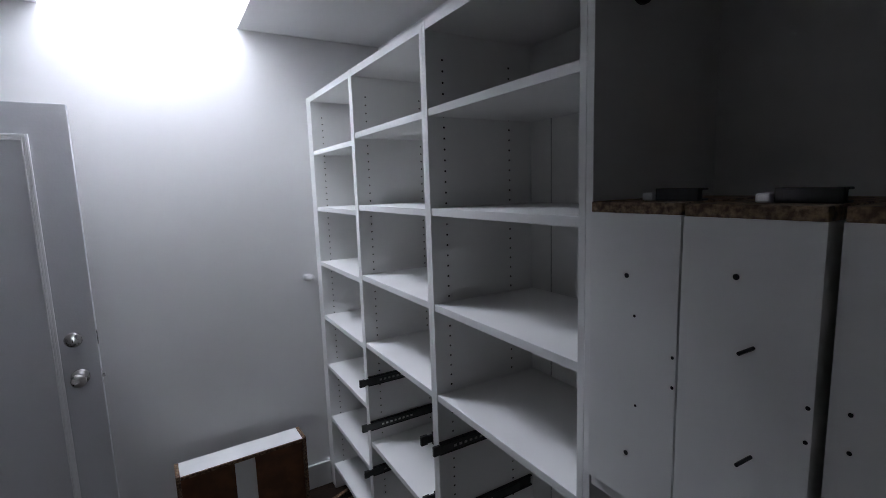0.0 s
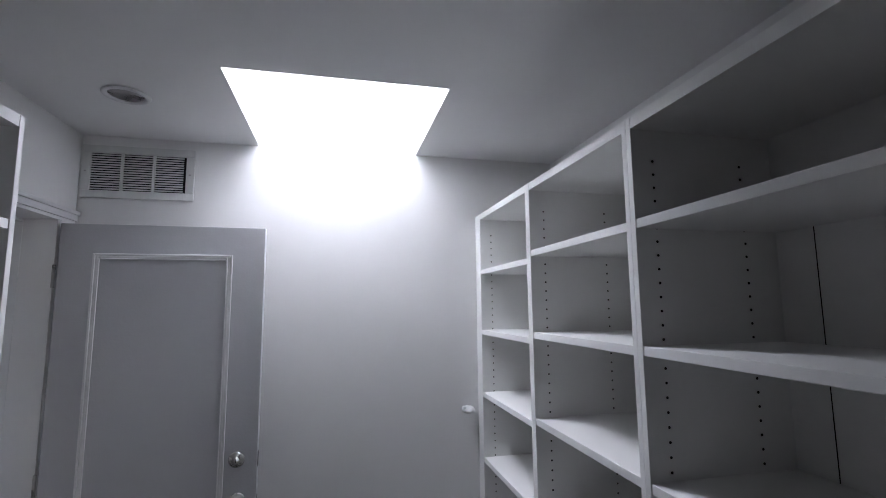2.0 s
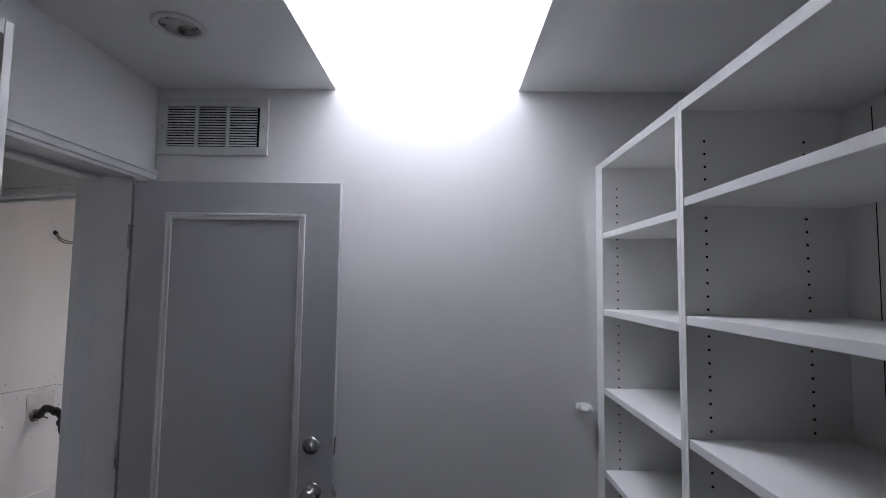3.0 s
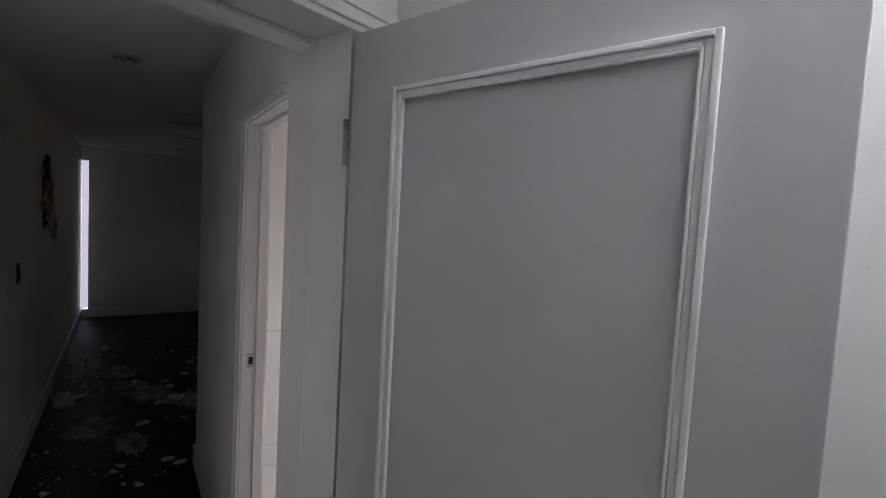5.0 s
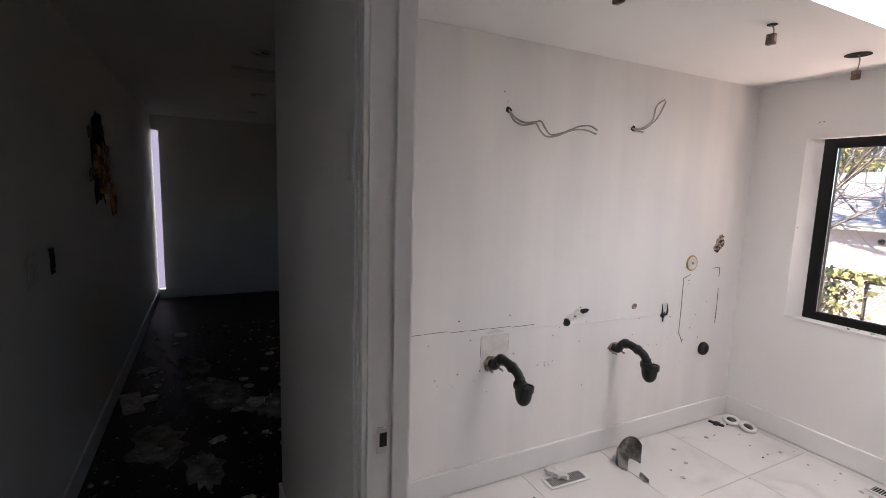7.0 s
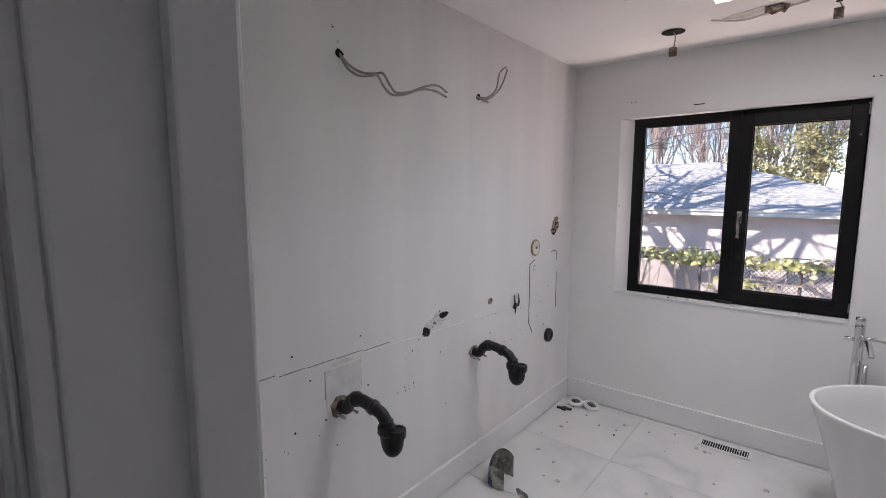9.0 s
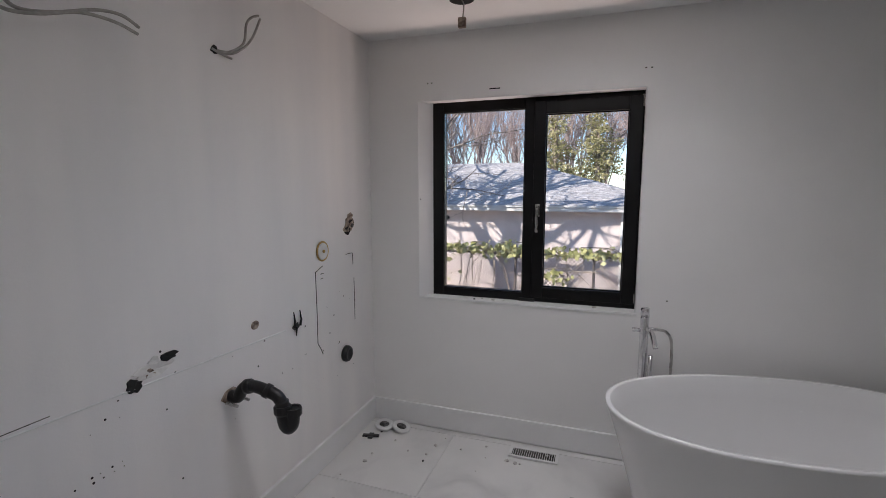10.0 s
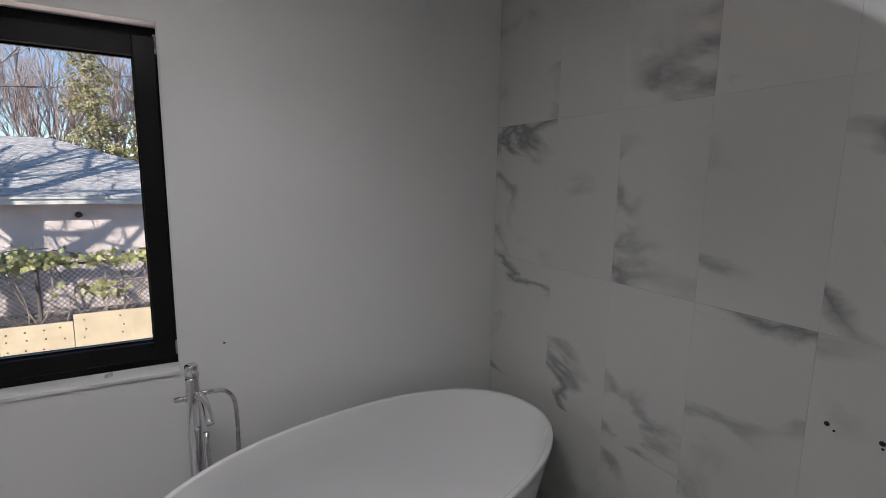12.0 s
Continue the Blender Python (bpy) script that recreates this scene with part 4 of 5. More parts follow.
# ---- tub filler ----
tap = thing("tub_filler", pose(-0.557, 2.865, 0.012), "chrome floor-standing tub filler with hand shower", "faucet")
part("base_plate", lathe([(0.0, 0.0), (0.045, 0.0), (0.045, 0.006), (0.03, 0.012), (0.0, 0.012)], 24), M_CHROME, tap, smooth=True)
part("column", lathe([(0.021, 0.01), (0.021, 0.84), (0.019, 0.845), (0.0, 0.846)], 24), M_CHROME, tap, smooth=True)
part("lever_cap", lathe([(0.0, 0.847), (0.0205, 0.847), (0.0205, 0.885), (0.017, 0.889), (0.0, 0.889)], 24), M_CHROME, tap, smooth=True)
part("spout", tube(smooth_path([(0.01, -0.015, 0.79), (0.03, -0.05, 0.775), (0.038, -0.10, 0.745), (0.042, -0.12, 0.73)], 4), 0.013, 14), M_CHROME, tap, smooth=True)
part("diverter", tube([(-0.055, 0.0, 0.775), (-0.015, 0.0, 0.775)], 0.010, 12), M_CHROME, tap, smooth=True)
part("hose_outlet", tube([(0.015, 0.0, 0.785), (0.06, 0.0, 0.785)], 0.009, 12), M_CHROME, tap, smooth=True)
hose = bmesh.new()
hp = smooth_path([(0.06, 0.0, 0.785), (0.10, 0.0, 0.775), (0.125, 0.002, 0.72), (0.128, 0.004, 0.55), (0.12, 0.0, 0.35), (0.09, -0.01, 0.22), (0.05, -0.02, 0.30), (0.032, -0.03, 0.45)], 14)
tube(hp, [0.0065 + 0.0012 * (k % 2) for k in range(len(hp))], 10, hose)
part("hose", hose, M_STEEL, tap, "ribbed metal shower hose", smooth=True)
part("hand_shower", tube([(0.032, -0.03, 0.44), (0.032, -0.03, 0.66)], 0.010, 12), M_CHROME, tap, smooth=True)

# ---- floor register ----
reg = thing("floor_register", pose(-1.084, 2.888, 0.0125), "white slotted metal floor register set in the tiles", "vent")
part("frame", boxes([((-0.135, -0.052, 0), (0.135, -0.036, 0.005)), ((-0.135, 0.036, 0), (0.135, 0.052, 0.005)), ((-0.135, -0.036, 0), (-0.118, 0.036, 0.005)), ((0.118, -0.036, 0), (0.135, 0.036, 0.005))], 0.0015), M_GRILLE, reg)
part("backing", box((-0.118, -0.036, 0.0), (0.118, 0.036, 0.0012)), M_HOLE, reg)
fin = None
for k in range(19):
    if fin is None:
        s = part("slat", box((-0.0015, -0.0358, 0.0008), (0.0015, 0.0358, 0.0024)), M_GRILLE, reg)
        fin = s.data
    else:
        s = new("slat", fin)
        s.parent = reg
    s.matrix_basis = Matrix.Translation((-0.1115 + k * 0.0124, 0, 0.0003))


copy_thing(reg, pose(-1.975, 1.355, 0.0125, 0, 0, 88))["label"] = "loose white slotted register lying by the wall"
paper = thing("paper_scrap", pose(-2.03, 1.33, 0.019, 0, 0, 25), "crumpled white paper lying on a register", "paper")
part("sheet", ragged(random.Random(77), 0.17, 0.09, 16, 0.028), M_GRILLE, paper)


# ---- drain traps on the stripped wall ----
def trap(y, z, label):
    t = thing("drain_trap", pose(BW, y, z), label, "pipe", "black drain traps on the wall")
    path = smooth_path([(0.0, 0, 0.0), (0.045, 0, 0.0), (0.07, 0.0, 0.03), (0.095, 0.004, 0.048), (0.14, 0.010, 0.050), (0.20, 0.018, 0.036), (0.245, 0.026, 0.018), (0.268, 0.030, -0.01)], 6)
    path = [Vector((p.x * 0.82, p.y, p.z)) for p in path]
    part("arm", tube(path, 0.0235, 16), M_BLACK, t, smooth=True)
    u = smooth_path([(0.268, 0.030, 0.0), (0.272, 0.031, -0.05), (0.285, 0.034, -0.095), (0.315, 0.040, -0.112), (0.345, 0.046, -0.095), (0.355, 0.048, -0.055), (0.356, 0.048, -0.035)], 6)
    u = [Vector((0.22 + (p.x - 0.268) * 0.42, p.y, p.z)) for p in u]
    part("u_bend", tube(u, 0.026, 16), M_BLACK, t, smooth=True)
    for p, q in (((0.074, 0.003, 0.047), (0.098, 0.007, 0.051)), ((0.156, 0.0165, 0.040), (0.174, 0.020, 0.032))):
        part("collar", tube([p, q], 0.0285, 16), M_BLACK, t, smooth=True)
    part("slip_nut", lathe([(0.0, -0.020), (0.029, -0.020), (0.034, -0.012), (0.034, 0.010), (0.031, 0.016), (0.024, 0.016)], 12, Matrix.Translation((0.2216, 0.0305, -0.035))), M_BLACK, t)
    part("slip_nut", lathe([(0.021, -0.016), (0.033, -0.014), (0.034, 0.010), (0.032, 0.016), (0.024, 0.016), (0.020, 0.002), (0.0, 0.002)], 12, Matrix.Translation((0.257, 0.048, -0.045))), M_BLACK, t)
    r = random.Random(int(y * 100))
    part("torn_edge", ragged(r, 0.11, 0.09, 16, 0.006), M_TORN, t, "broken plaster round the pipe", m=ON_WEST)
    for k in range(2):
        part("supply_stub", tube(smooth_path([(0.0, -0.025 + k * 0.055, -0.02), (0.03, -0.03 + k * 0.06, -0.018), (0.055, -0.02 + k * 0.06, -0.028)], 4), 0.006, 8), M_STEEL, t, "bent supply stub", smooth=True)
    return t


trap(0.925, 0.695, "black plastic drain trap sticking out of the wall")
trap(1.812, 0.668, "black plastic drain trap sticking out of the wall")

# ---- cables ----


def cables(y, z, paths, label):
    t = thing("cable", pose(BW, y, z), label, "cable", "loose cables on the wall")
    for p in paths:
        part("strand", tube(smooth_path(p, 6), 0.0046, 8), M_CABLE, t, smooth=True)
    part("wall_opening", ragged(random.Random(int(z * 1000)), 0.045, 0.035, 12, 0.003), M_HOLE, t, m=ON_WEST)
    return t


cables(0.965, 2.001, [[(0, -0.002, 0.001), (0.02, 0.026, -0.038), (0.04, 0.068, -0.059), (0.05, 0.122, -0.054), (0.06, 0.156, -0.049), (0.065, 0.181, -0.082), (0.07, 0.214, -0.11), (0.075, 0.289, -0.095), (0.08, 0.387, -0.057), (0.085, 0.455, -0.048), (0.09, 0.503, -0.067)],
                      [(0, 0.001, -0.003), (0.025, 0.015, -0.051), (0.045, 0.05, -0.073), (0.055, 0.096, -0.066), (0.065, 0.122, -0.063), (0.07, 0.146, -0.096), (0.075, 0.185, -0.122), (0.08, 0.251, -0.112), (0.085, 0.346, -0.078), (0.09, 0.43, -0.074), (0.095, 0.493, -0.088)]], "grey cables curling out of the bathroom wall")
cables(1.83, 1.981, [[(0, 0.009, -0.002), (0.02, 0.056, -0.003), (0.035, 0.112, 0.032), (0.045, 0.155, 0.085), (0.05, 0.195, 0.163)],
                      [(0, 0.014, 0.001), (0.02, 0.056, 0.005), (0.03, 0.119, 0.052), (0.04, 0.128, 0.123), (0.045, 0.153, 0.155), (0.045, 0.191, 0.174)],
                      [(0.004, -0.012, 0.0), (0.012, 0.029, -0.012), (0.015, 0.069, -0.016)]], "short grey cables sticking up from the wall")


# ---- marks and fittings left on the stripped wall ----
def wall_mark(name, y, z, bm, mat, label, category, out=0.0):
    return tagged(obj(name, bm, mat, None, on_bath_west(y, z, out)), label, category)


rng = random.Random(33)
cap = thing("pipe_ring", on_bath_west(2.468, 1.162), "brass ring fitting round a wall opening", "pipe fitting")
part("ring", lathe([(0.043, 0.0), (0.051, 0.0), (0.053, 0.005), (0.050, 0.009), (0.046, 0.009), (0.043, 0.005)], 32, ring=True), M_BRASS, cap, smooth=True)
part("recess", lathe([(0.0, 0.002), (0.0425, 0.002), (0.0425, 0.0095), (0.0, 0.0096)], 28), M_PATCH, cap)
part("stub", lathe([(0.008, 0.002), (0.008, 0.016), (0.005, 0.018), (0.0, 0.018)], 14), M_BRASS, cap)
cap = thing("rubber_cap", on_bath_west(2.671, 0.549), "black rubber pipe cap on the wall", "pipe fitting")
part("cap", lathe([(0.0, 0.0), (0.046, 0.0), (0.047, 0.012), (0.042, 0.024), (0.030, 0.028), (0.028, 0.020), (0.0, 0.019)], 24), M_BLACK, cap, smooth=True)
torn = thing("torn_opening", on_bath_west(1.50, 0.895), "broken opening in the plaster with a bent bracket", "wall hole")
for x, y, w, h, mat in ((0, 0, 0.18, 0.055, M_PATCH), (-0.075, -0.025, 0.075, 0.06, M_HOLE), (0.055, 0.022, 0.09, 0.035, M_HOLE), (0.0, 0.028, 0.05, 0.03, M_PATCH), (-0.02, -0.005, 0.05, 0.035, M_TORN)):
    part("torn_board" if mat is not M_HOLE else "cavity", ragged(rng, w, h, 14, 0.006 if mat is not M_HOLE else 0.008), mat, torn, m=Matrix.Rotation(0.08, 4, "Z") @ Matrix.Translation((x, y, 0)))
torn = thing("torn_opening", on_bath_west(2.735, 1.275), "broken electrical opening in the plaster near the corner", "wall hole")
for x, y, w, h, mat in ((0, 0, 0.13, 0.10, M_TORN), (-0.02, -0.02, 0.08, 0.06, M_HOLE), (0.03, 0.045, 0.06, 0.05, M_TORN), (0.02, 0.02, 0.05, 0.02, M_HOLE), (0.035, -0.01, 0.05, 0.03, M_PENCIL)):
    part("torn_board" if mat is not M_HOLE else "cavity", ragged(rng, w, h, 14, 0.010), mat, torn, m=Matrix.Rotation(0.3, 4, "Z") @ Matrix.Translation((x, y, 0)))
pr = thing("bracket", on_bath_west(2.235, 0.83), "black two-pronged bracket screwed to the wall", "bracket")
part("plate", ragged(rng, 0.06, 0.045, 12, 0.006), M_BLACK, pr)
for x in (-0.018, 0.024):
    part("prong", tube([(x, 0.0, 0.008), (x * 1.15, 0.03, 0.012), (x * 1.1, 0.075, 0.006)], [0.006, 0.005, 0.002], 8), M_BLACK, pr)
part("prong", tube([(0.0, 0.0, 0.006), (-0.004, -0.045, 0.004)], [0.006, 0.002], 8), M_BLACK, pr)
dent = wall_mark("wall_dent", 1.965, 0.912, lathe([(0.0, 0.0006), (0.022, 0.0006), (0.020, 0.0014), (0.0, 0.001)], 18, Matrix.Diagonal((1.1, 0.85, 1, 1))), M_TORN, "small round dent in the white wall", "wall mark")
wall_mark("plaster_patch", 0.945, 0.765, box((-0.085, -0.085, 0.0004), (0.085, 0.085, 0.0016), 0.0006), M_PATCH, "square patch of bare plaster on the wall", "wall mark")
for y in (1.03, 0.857):
    wall_mark("cut_line", y, 0.80, box((-0.001, -0.06, 0.0004), (0.001, 0.05, 0.0012)), M_PENCIL, "thin dark cut line beside a bare patch", "wall mark")
wall_mark("tape_scrap", 0.94, 0.866, ragged(rng, 0.13, 0.03, 16, 0.003), M_PATCH, "torn strip of paper on the wall", "wall mark")
line = bmesh.new()
tube([(1.06, 0.868, 0.001), (1.6, 0.851, 0.0015), (2.16, 0.832, 0.001)], 0.0028, 6, line)
wall_mark("caulk_line", 0.0, 0.0, line, M_CAULK, "thin white bead of old caulk along the wall", "wall mark")
sc = bmesh.new()
y = 0.16
while y < 1.06:
    l = rng.uniform(0.03, 0.16)
    z = 0.915 - 0.036 * y + rng.uniform(-0.003, 0.003)
    add_box(sc, (y, z - 0.0012, 0.0002), (y + l, z + 0.0012, 0.001))
    y += l + rng.uniform(-0.004, 0.02)
wall_mark("scratch_line", 0.0, 0.0, sc, M_PENCIL, "broken grey scratch line across the wall", "wall mark")
pl = bmesh.new()
for a, b in (((2.405, 1.06), (2.407, 0.69)), ((2.403, 1.06), (2.47, 1.085)), ((2.406, 0.69), (2.45, 0.62)), ((2.70, 1.115), (2.77, 1.115)), ((2.77, 1.115), (2.775, 1.05)), ((2.782, 0.97), (2.783, 0.72)), ((2.45, 1.045), (2.475, 1.045)), ((2.45, 1.02), (2.47, 1.02))):
    tube([(*a, 0.0006), (*[(p + q) / 2 + 0.002 for p, q in zip(a, b)], 0.0008), (*b, 0.0006)], 0.0022, 4, pl)
wall_mark("pencil_outline", 0.0, 0.0, pl, M_PENCIL, "pencil outline where fittings were removed", "wall mark")["kind"] = "stuff"
sp = bmesh.new()
for k in range(64):
    yy, zz = rng.uniform(0.4, 2.85), rng.uniform(0.45, 0.95)
    if k < 8:
        yy, zz = 1.28 + 0.03 * (k % 4) + rng.uniform(-0.006, 0.006), 0.63 + 0.018 * (k // 4)
    elif k < 12:
        yy, zz = 0.90 + rng.uniform(0, 0.09), rng.uniform(2.03, 2.10)
    r = rng.uniform(0.0012, 0.0045)
    lathe([(r, 0.0004), (r, 0.0009), (0.0, 0.0009)], 7, Matrix.Translation((yy, zz, 0)), sp)
wall_mark("nail_holes", 0.0, 0.0, sp, M_HOLE, "scattered nail holes in the white wall", "wall mark")["kind"] = "stuff"
nh = bmesh.new()
for x, z, w in ((-1.752, 2.078, 0.004), (-1.728, 2.078, 0.004), (-1.36, 2.024, 0.030), (-0.602, 2.071, 0.004), (-0.575, 2.070, 0.004), (-0.447, 0.910, 0.004), (-1.80, 1.42, 0.003)):
    add_box(nh, (x - w, BN - 0.001, z - 0.003), (x + w, BN - 0.0003, z + 0.003))
tagged(obj("nail_holes", nh, M_HOLE), "screw holes and scuffs around the window", "wall mark", "", "stuff")

# ---- torn ceiling fittings ----


def ceiling_hole(x, y, r, label, box_drop=0.09):
    t = thing("ceiling_box", pose(x, y, CEIL_B, 180), label, "ceiling fitting")
    part("opening", lathe([(0.0, 0.001), (r, 0.001), (r * 1.04, 0.003), (0.0, 0.0035)], 24), M_HOLE, t)
    part("wire", tube(smooth_path([(0, 0, 0.002), (0.012, 0.005, 0.03), (0.004, 0.0, box_drop)], 5), 0.003, 6), M_CABLE, t)
    part("connector", box((-0.016, -0.012, box_drop - 0.01), (0.020, 0.012, box_drop + 0.035), 0.004), M_TORN, t, "hanging wire connector")
    return t


ceiling_hole(-1.425, 2.60, 0.055, "round opening in the ceiling with a hanging connector")
ceiling_hole(-1.33, 0.83, 0.055, "round opening in the ceiling with a hanging connector")
ceiling_hole(-1.40, 1.80, 0.02, "small opening with a hanging connector", 0.05)
ceiling_hole(-0.76, 2.62, 0.012, "small hook hanging from the ceiling", 0.04)
t = thing("torn_ceiling_paint", pose(-1.06, 2.55, CEIL_B, 180), "torn flap of paint and tape under the ceiling", "ceiling damage")
part("patch", ragged(rng, 0.30, 0.16, 20, 0.004), M_PATCH, t)
part("flap", ragged(rng, 0.10, 0.08, 12, 0.03), M_TORN, t, m=Matrix.Translation((0.08, 0.03, 0.003)))
part("flap", tube(smooth_path([(-0.18, 0.02, 0.004), (-0.05, -0.02, 0.02), (0.06, 0.0, 0.012), (0.2, 0.03, 0.006)], 5), 0.004, 6), M_PATCH, t)

# ---- loose things on the bathroom floor ----
for x, y, tilt, az in ((-2.005, 2.895, 8, 20), (-1.895, 2.905, 16, 70)):
    t = thing("light_trim", pose(x, y, 0.024, tilt, 4, az), "white round light trim lying on the floor", "light trim", "light trims on the floor")
    part("rim", lathe([(0.030, 0.006), (0.034, -0.006), (0.050, -0.008), (0.056, 0.0), (0.056, 0.010), (0.050, 0.016), (0.038, 0.016), (0.032, 0.013)], 32, ring=True), M_GRILLE, t, smooth=True)
    part("lens", lathe([(0.0, 0.004), (0.029, 0.004), (0.031, 0.008), (0.0, 0.009)], 28), M_PENCIL, t, smooth=True)
clip_ob = thing("plastic_clip", pose(-2.035, 2.775, 0.0085, 0, 0, 15), "black plastic clip lying on the tiles", "clip")
part("body", boxes([((-0.05, -0.012, 0), (0.05, 0.012, 0.012)), ((-0.015, -0.03, 0), (0.015, 0.03, 0.009))], 0.003), M_BLACK, clip_ob)
tin = thing("metal_piece", pose(-1.93, 1.80, 0.0085, 0, 0, -25), "curled torn tin piece with a blue label", "metal scrap")


def curled(r, a0, a1, h, top, mat, name, lab=""):
    bm = bmesh.new()
    n = 22
    cols = []
    for k in range(n + 1):
        a = radians(a0 + (a1 - a0) * k / n)
        f = k / n
        hh = h * (0.75 + 0.45 * abs(math.sin(f * 5.0 + top)) - 0.35 * f)
        cols.append([bm.verts.new((rr * math.cos(a), rr * math.sin(a), z)) for rr, z in ((r, 0.0), (r, hh), (r - 0.0015, hh), (r - 0.0015, 0.0))])
    for a, b in zip(cols, cols[1:]):
        for i in range(4):
            bm.faces.new((a[i], b[i], b[(i + 1) % 4], a[(i + 1) % 4]))
    bmesh.ops.recalc_face_normals(bm, faces=bm.faces)
    part(name, bm, mat, tin, lab, smooth=False)


curled(0.075, 100, 330, 0.13, 0.4, M_TIN, "sheet")
curled(0.0775, 190, 280, 0.05, 0.2, M_BLUE, "label", "blue printed label")
part("scrap", ragged(rng, 0.12, 0.05, 14, 0.004), M_TIN, tin, m=Matrix.Translation((0.13, 0.03, 0.002)))
rng = random.Random(8)
small = []
for s, f in ((0.006, 0.6), (0.010, 0.5), (0.016, 0.35)):
    me = bpy.data.meshes.new("plaster_chip")
    bm = chip(rng, s, f)
    bm.to_mesh(me)
    bm.free()
    me.materials.append(M_PLASTER)
    small.append(me)
dark = small[1].copy()
dark.materials.clear()
dark.materials.append(M_BLACK)
for k in range(115):
    x, y = rng.uniform(-2.08, -0.75), rng.uniform(0.3, 2.95)
    c = new("plaster_chip", dark if k % 9 == 0 else rng.choice(small))
    c.matrix_basis = pose(x, y, 0.0085, rng.uniform(-8, 8), 0, rng.uniform(0, 360))
    tagged(c, "small crumb of rubble on the pale tiles", "debris", "rubble on the bathroom floor")

# ---- outside ----
GZ = -1.25
ground = bmesh.new()
bmesh.ops.create_grid(ground, x_segments=60, y_segments=60, size=60, matrix=Matrix.Translation((-2, 58, GZ)))
for v in ground.verts:
    v.co.z += 0.05 * noise.noise(v.co * 0.6)
structure("ground", ground, M_GROUND, None, "bare garden ground covered with leaf litter", "ground")
far = bmesh.new()
bmesh.ops.create_grid(far, x_segments=2, y_segments=2, size=1500, matrix=Matrix.Translation((0, 0, GZ - 0.25)))
structure("ground_far", far, M_GROUND, None, "flat open ground reaching to the horizon", "ground")

garage = thing("garage", pose(0, 0, 0), "low pink stucco garage with a grey shingle hip roof", "house")
GY, EZ = 13.0, 0.98
X0, X1 = -16.0, 1.1
part("wall", box((X0 + 0.4, GY, GZ - 0.2), (X1 - 0.45, GY + 8, EZ + 0.05)), M_STUCCO, garage)
part("fascia", boxes([((X0, GY - 0.42, EZ - 0.05), (X1, GY - 0.38, EZ + 0.10)), ((X0, GY - 0.46, EZ + 0.055), (X1, GY - 0.42, EZ + 0.105)), ((X1 - 0.02, GY - 0.42, EZ - 0.05), (X1 + 0.02, GY + 8.4, EZ + 0.10))], 0.004), M_FASCIA, garage)
part("soffit", box((X0, GY - 0.38, EZ - 0.02), (X1, GY + 0.0, EZ + 0.0)), M_FASCIA, garage)
roof = part("roof", bmesh.new(), M_SHINGLE, garage)
rb = bmesh.new()
RY, RZT = GY + 4.0, 2.42
e = [rb.verts.new(p) for p in ((X0, GY - 0.44, EZ + 0.10), (X1 + 0.04, GY - 0.44, EZ + 0.10), (X1 + 0.04, GY + 8.4, EZ + 0.10), (X0, GY + 8.4, EZ + 0.10), (X0 + 4, RY, RZT), (-3.4, RY, RZT))]
for f in ((0, 1, 5, 4), (1, 2, 5), (2, 3, 4, 5), (3, 0, 4), (3, 2, 1, 0)):
    rb.faces.new([e[i] for i in f])
rb.to_mesh(roof.data)
rb.free()
slope = (RZT - EZ - 0.10) / (RY - GY + 0.44)
hipx = (X1 + 0.04 + 3.4) / (RY - GY + 0.44)
rng = random.Random(2)
sh = bmesh.new()
rows = 26
for r in range(rows):
    y0 = GY - 0.46 + (RY - GY + 0.44) * r / rows
    y1 = y0 + (RY - GY + 0.44) / rows + 0.03
    z0 = EZ + 0.10 + slope * (y0 - GY + 0.44)
    z1 = EZ + 0.10 + slope * (y1 - GY + 0.44)
    xr = X1 + 0.04 - hipx * max(0, y1 - GY + 0.44)
    x = X0 + 3.0 + rng.uniform(0, 0.3)
    while x < xr:
        w = min(rng.uniform(0.24, 0.38), xr - x)
        if w > 0.05:
            lift = rng.uniform(0.010, 0.018)
            q = [(x, y0, z0 + lift), (x + w - 0.008, y0, z0 + lift), (x + w - 0.008, y1, z1 + 0.003), (x, y1, z1 + 0.003)]
            vs = [sh.verts.new(p) for p in q] + [sh.verts.new((p[0], p[1], p[2] - 0.012)) for p in q[:2]]
            sh.faces.new(vs[:4])
            sh.faces.new((vs[4], vs[5], vs[1], vs[0]))
        x += w
part("shingles", sh, M_SHINGLE, roof)["kind"] = "stuff"
patch = ragged(rng, 1.1, 0.75, 22, 0.03)
for v in patch.verts:
    v.co = Vector((v.co.x - 8.8, GY + 0.42 + v.co.y, EZ + 0.125 + v.co.z + slope * (0.86 + v.co.y)))
part("roof_patch", patch, M_RUST, roof, "patch of orange-brown fallen leaves on the shingles")
part("downpipe", tube([(-0.35, GY - 0.08, EZ - 0.02), (-0.35, GY - 0.08, GZ)], 0.05, 10), M_FASCIA, garage)
for x in (-5.0, -2.35):
    part("wall_lamp", lathe([(0.0, 0), (0.06, 0), (0.06, 0.05), (0.03, 0.08), (0.0, 0.08)], 14, Matrix.Translation((x, GY, 0.70)) @ Matrix.Rotation(radians(90), 4, "X")), M_BLACK, garage, "small round dark lamp")

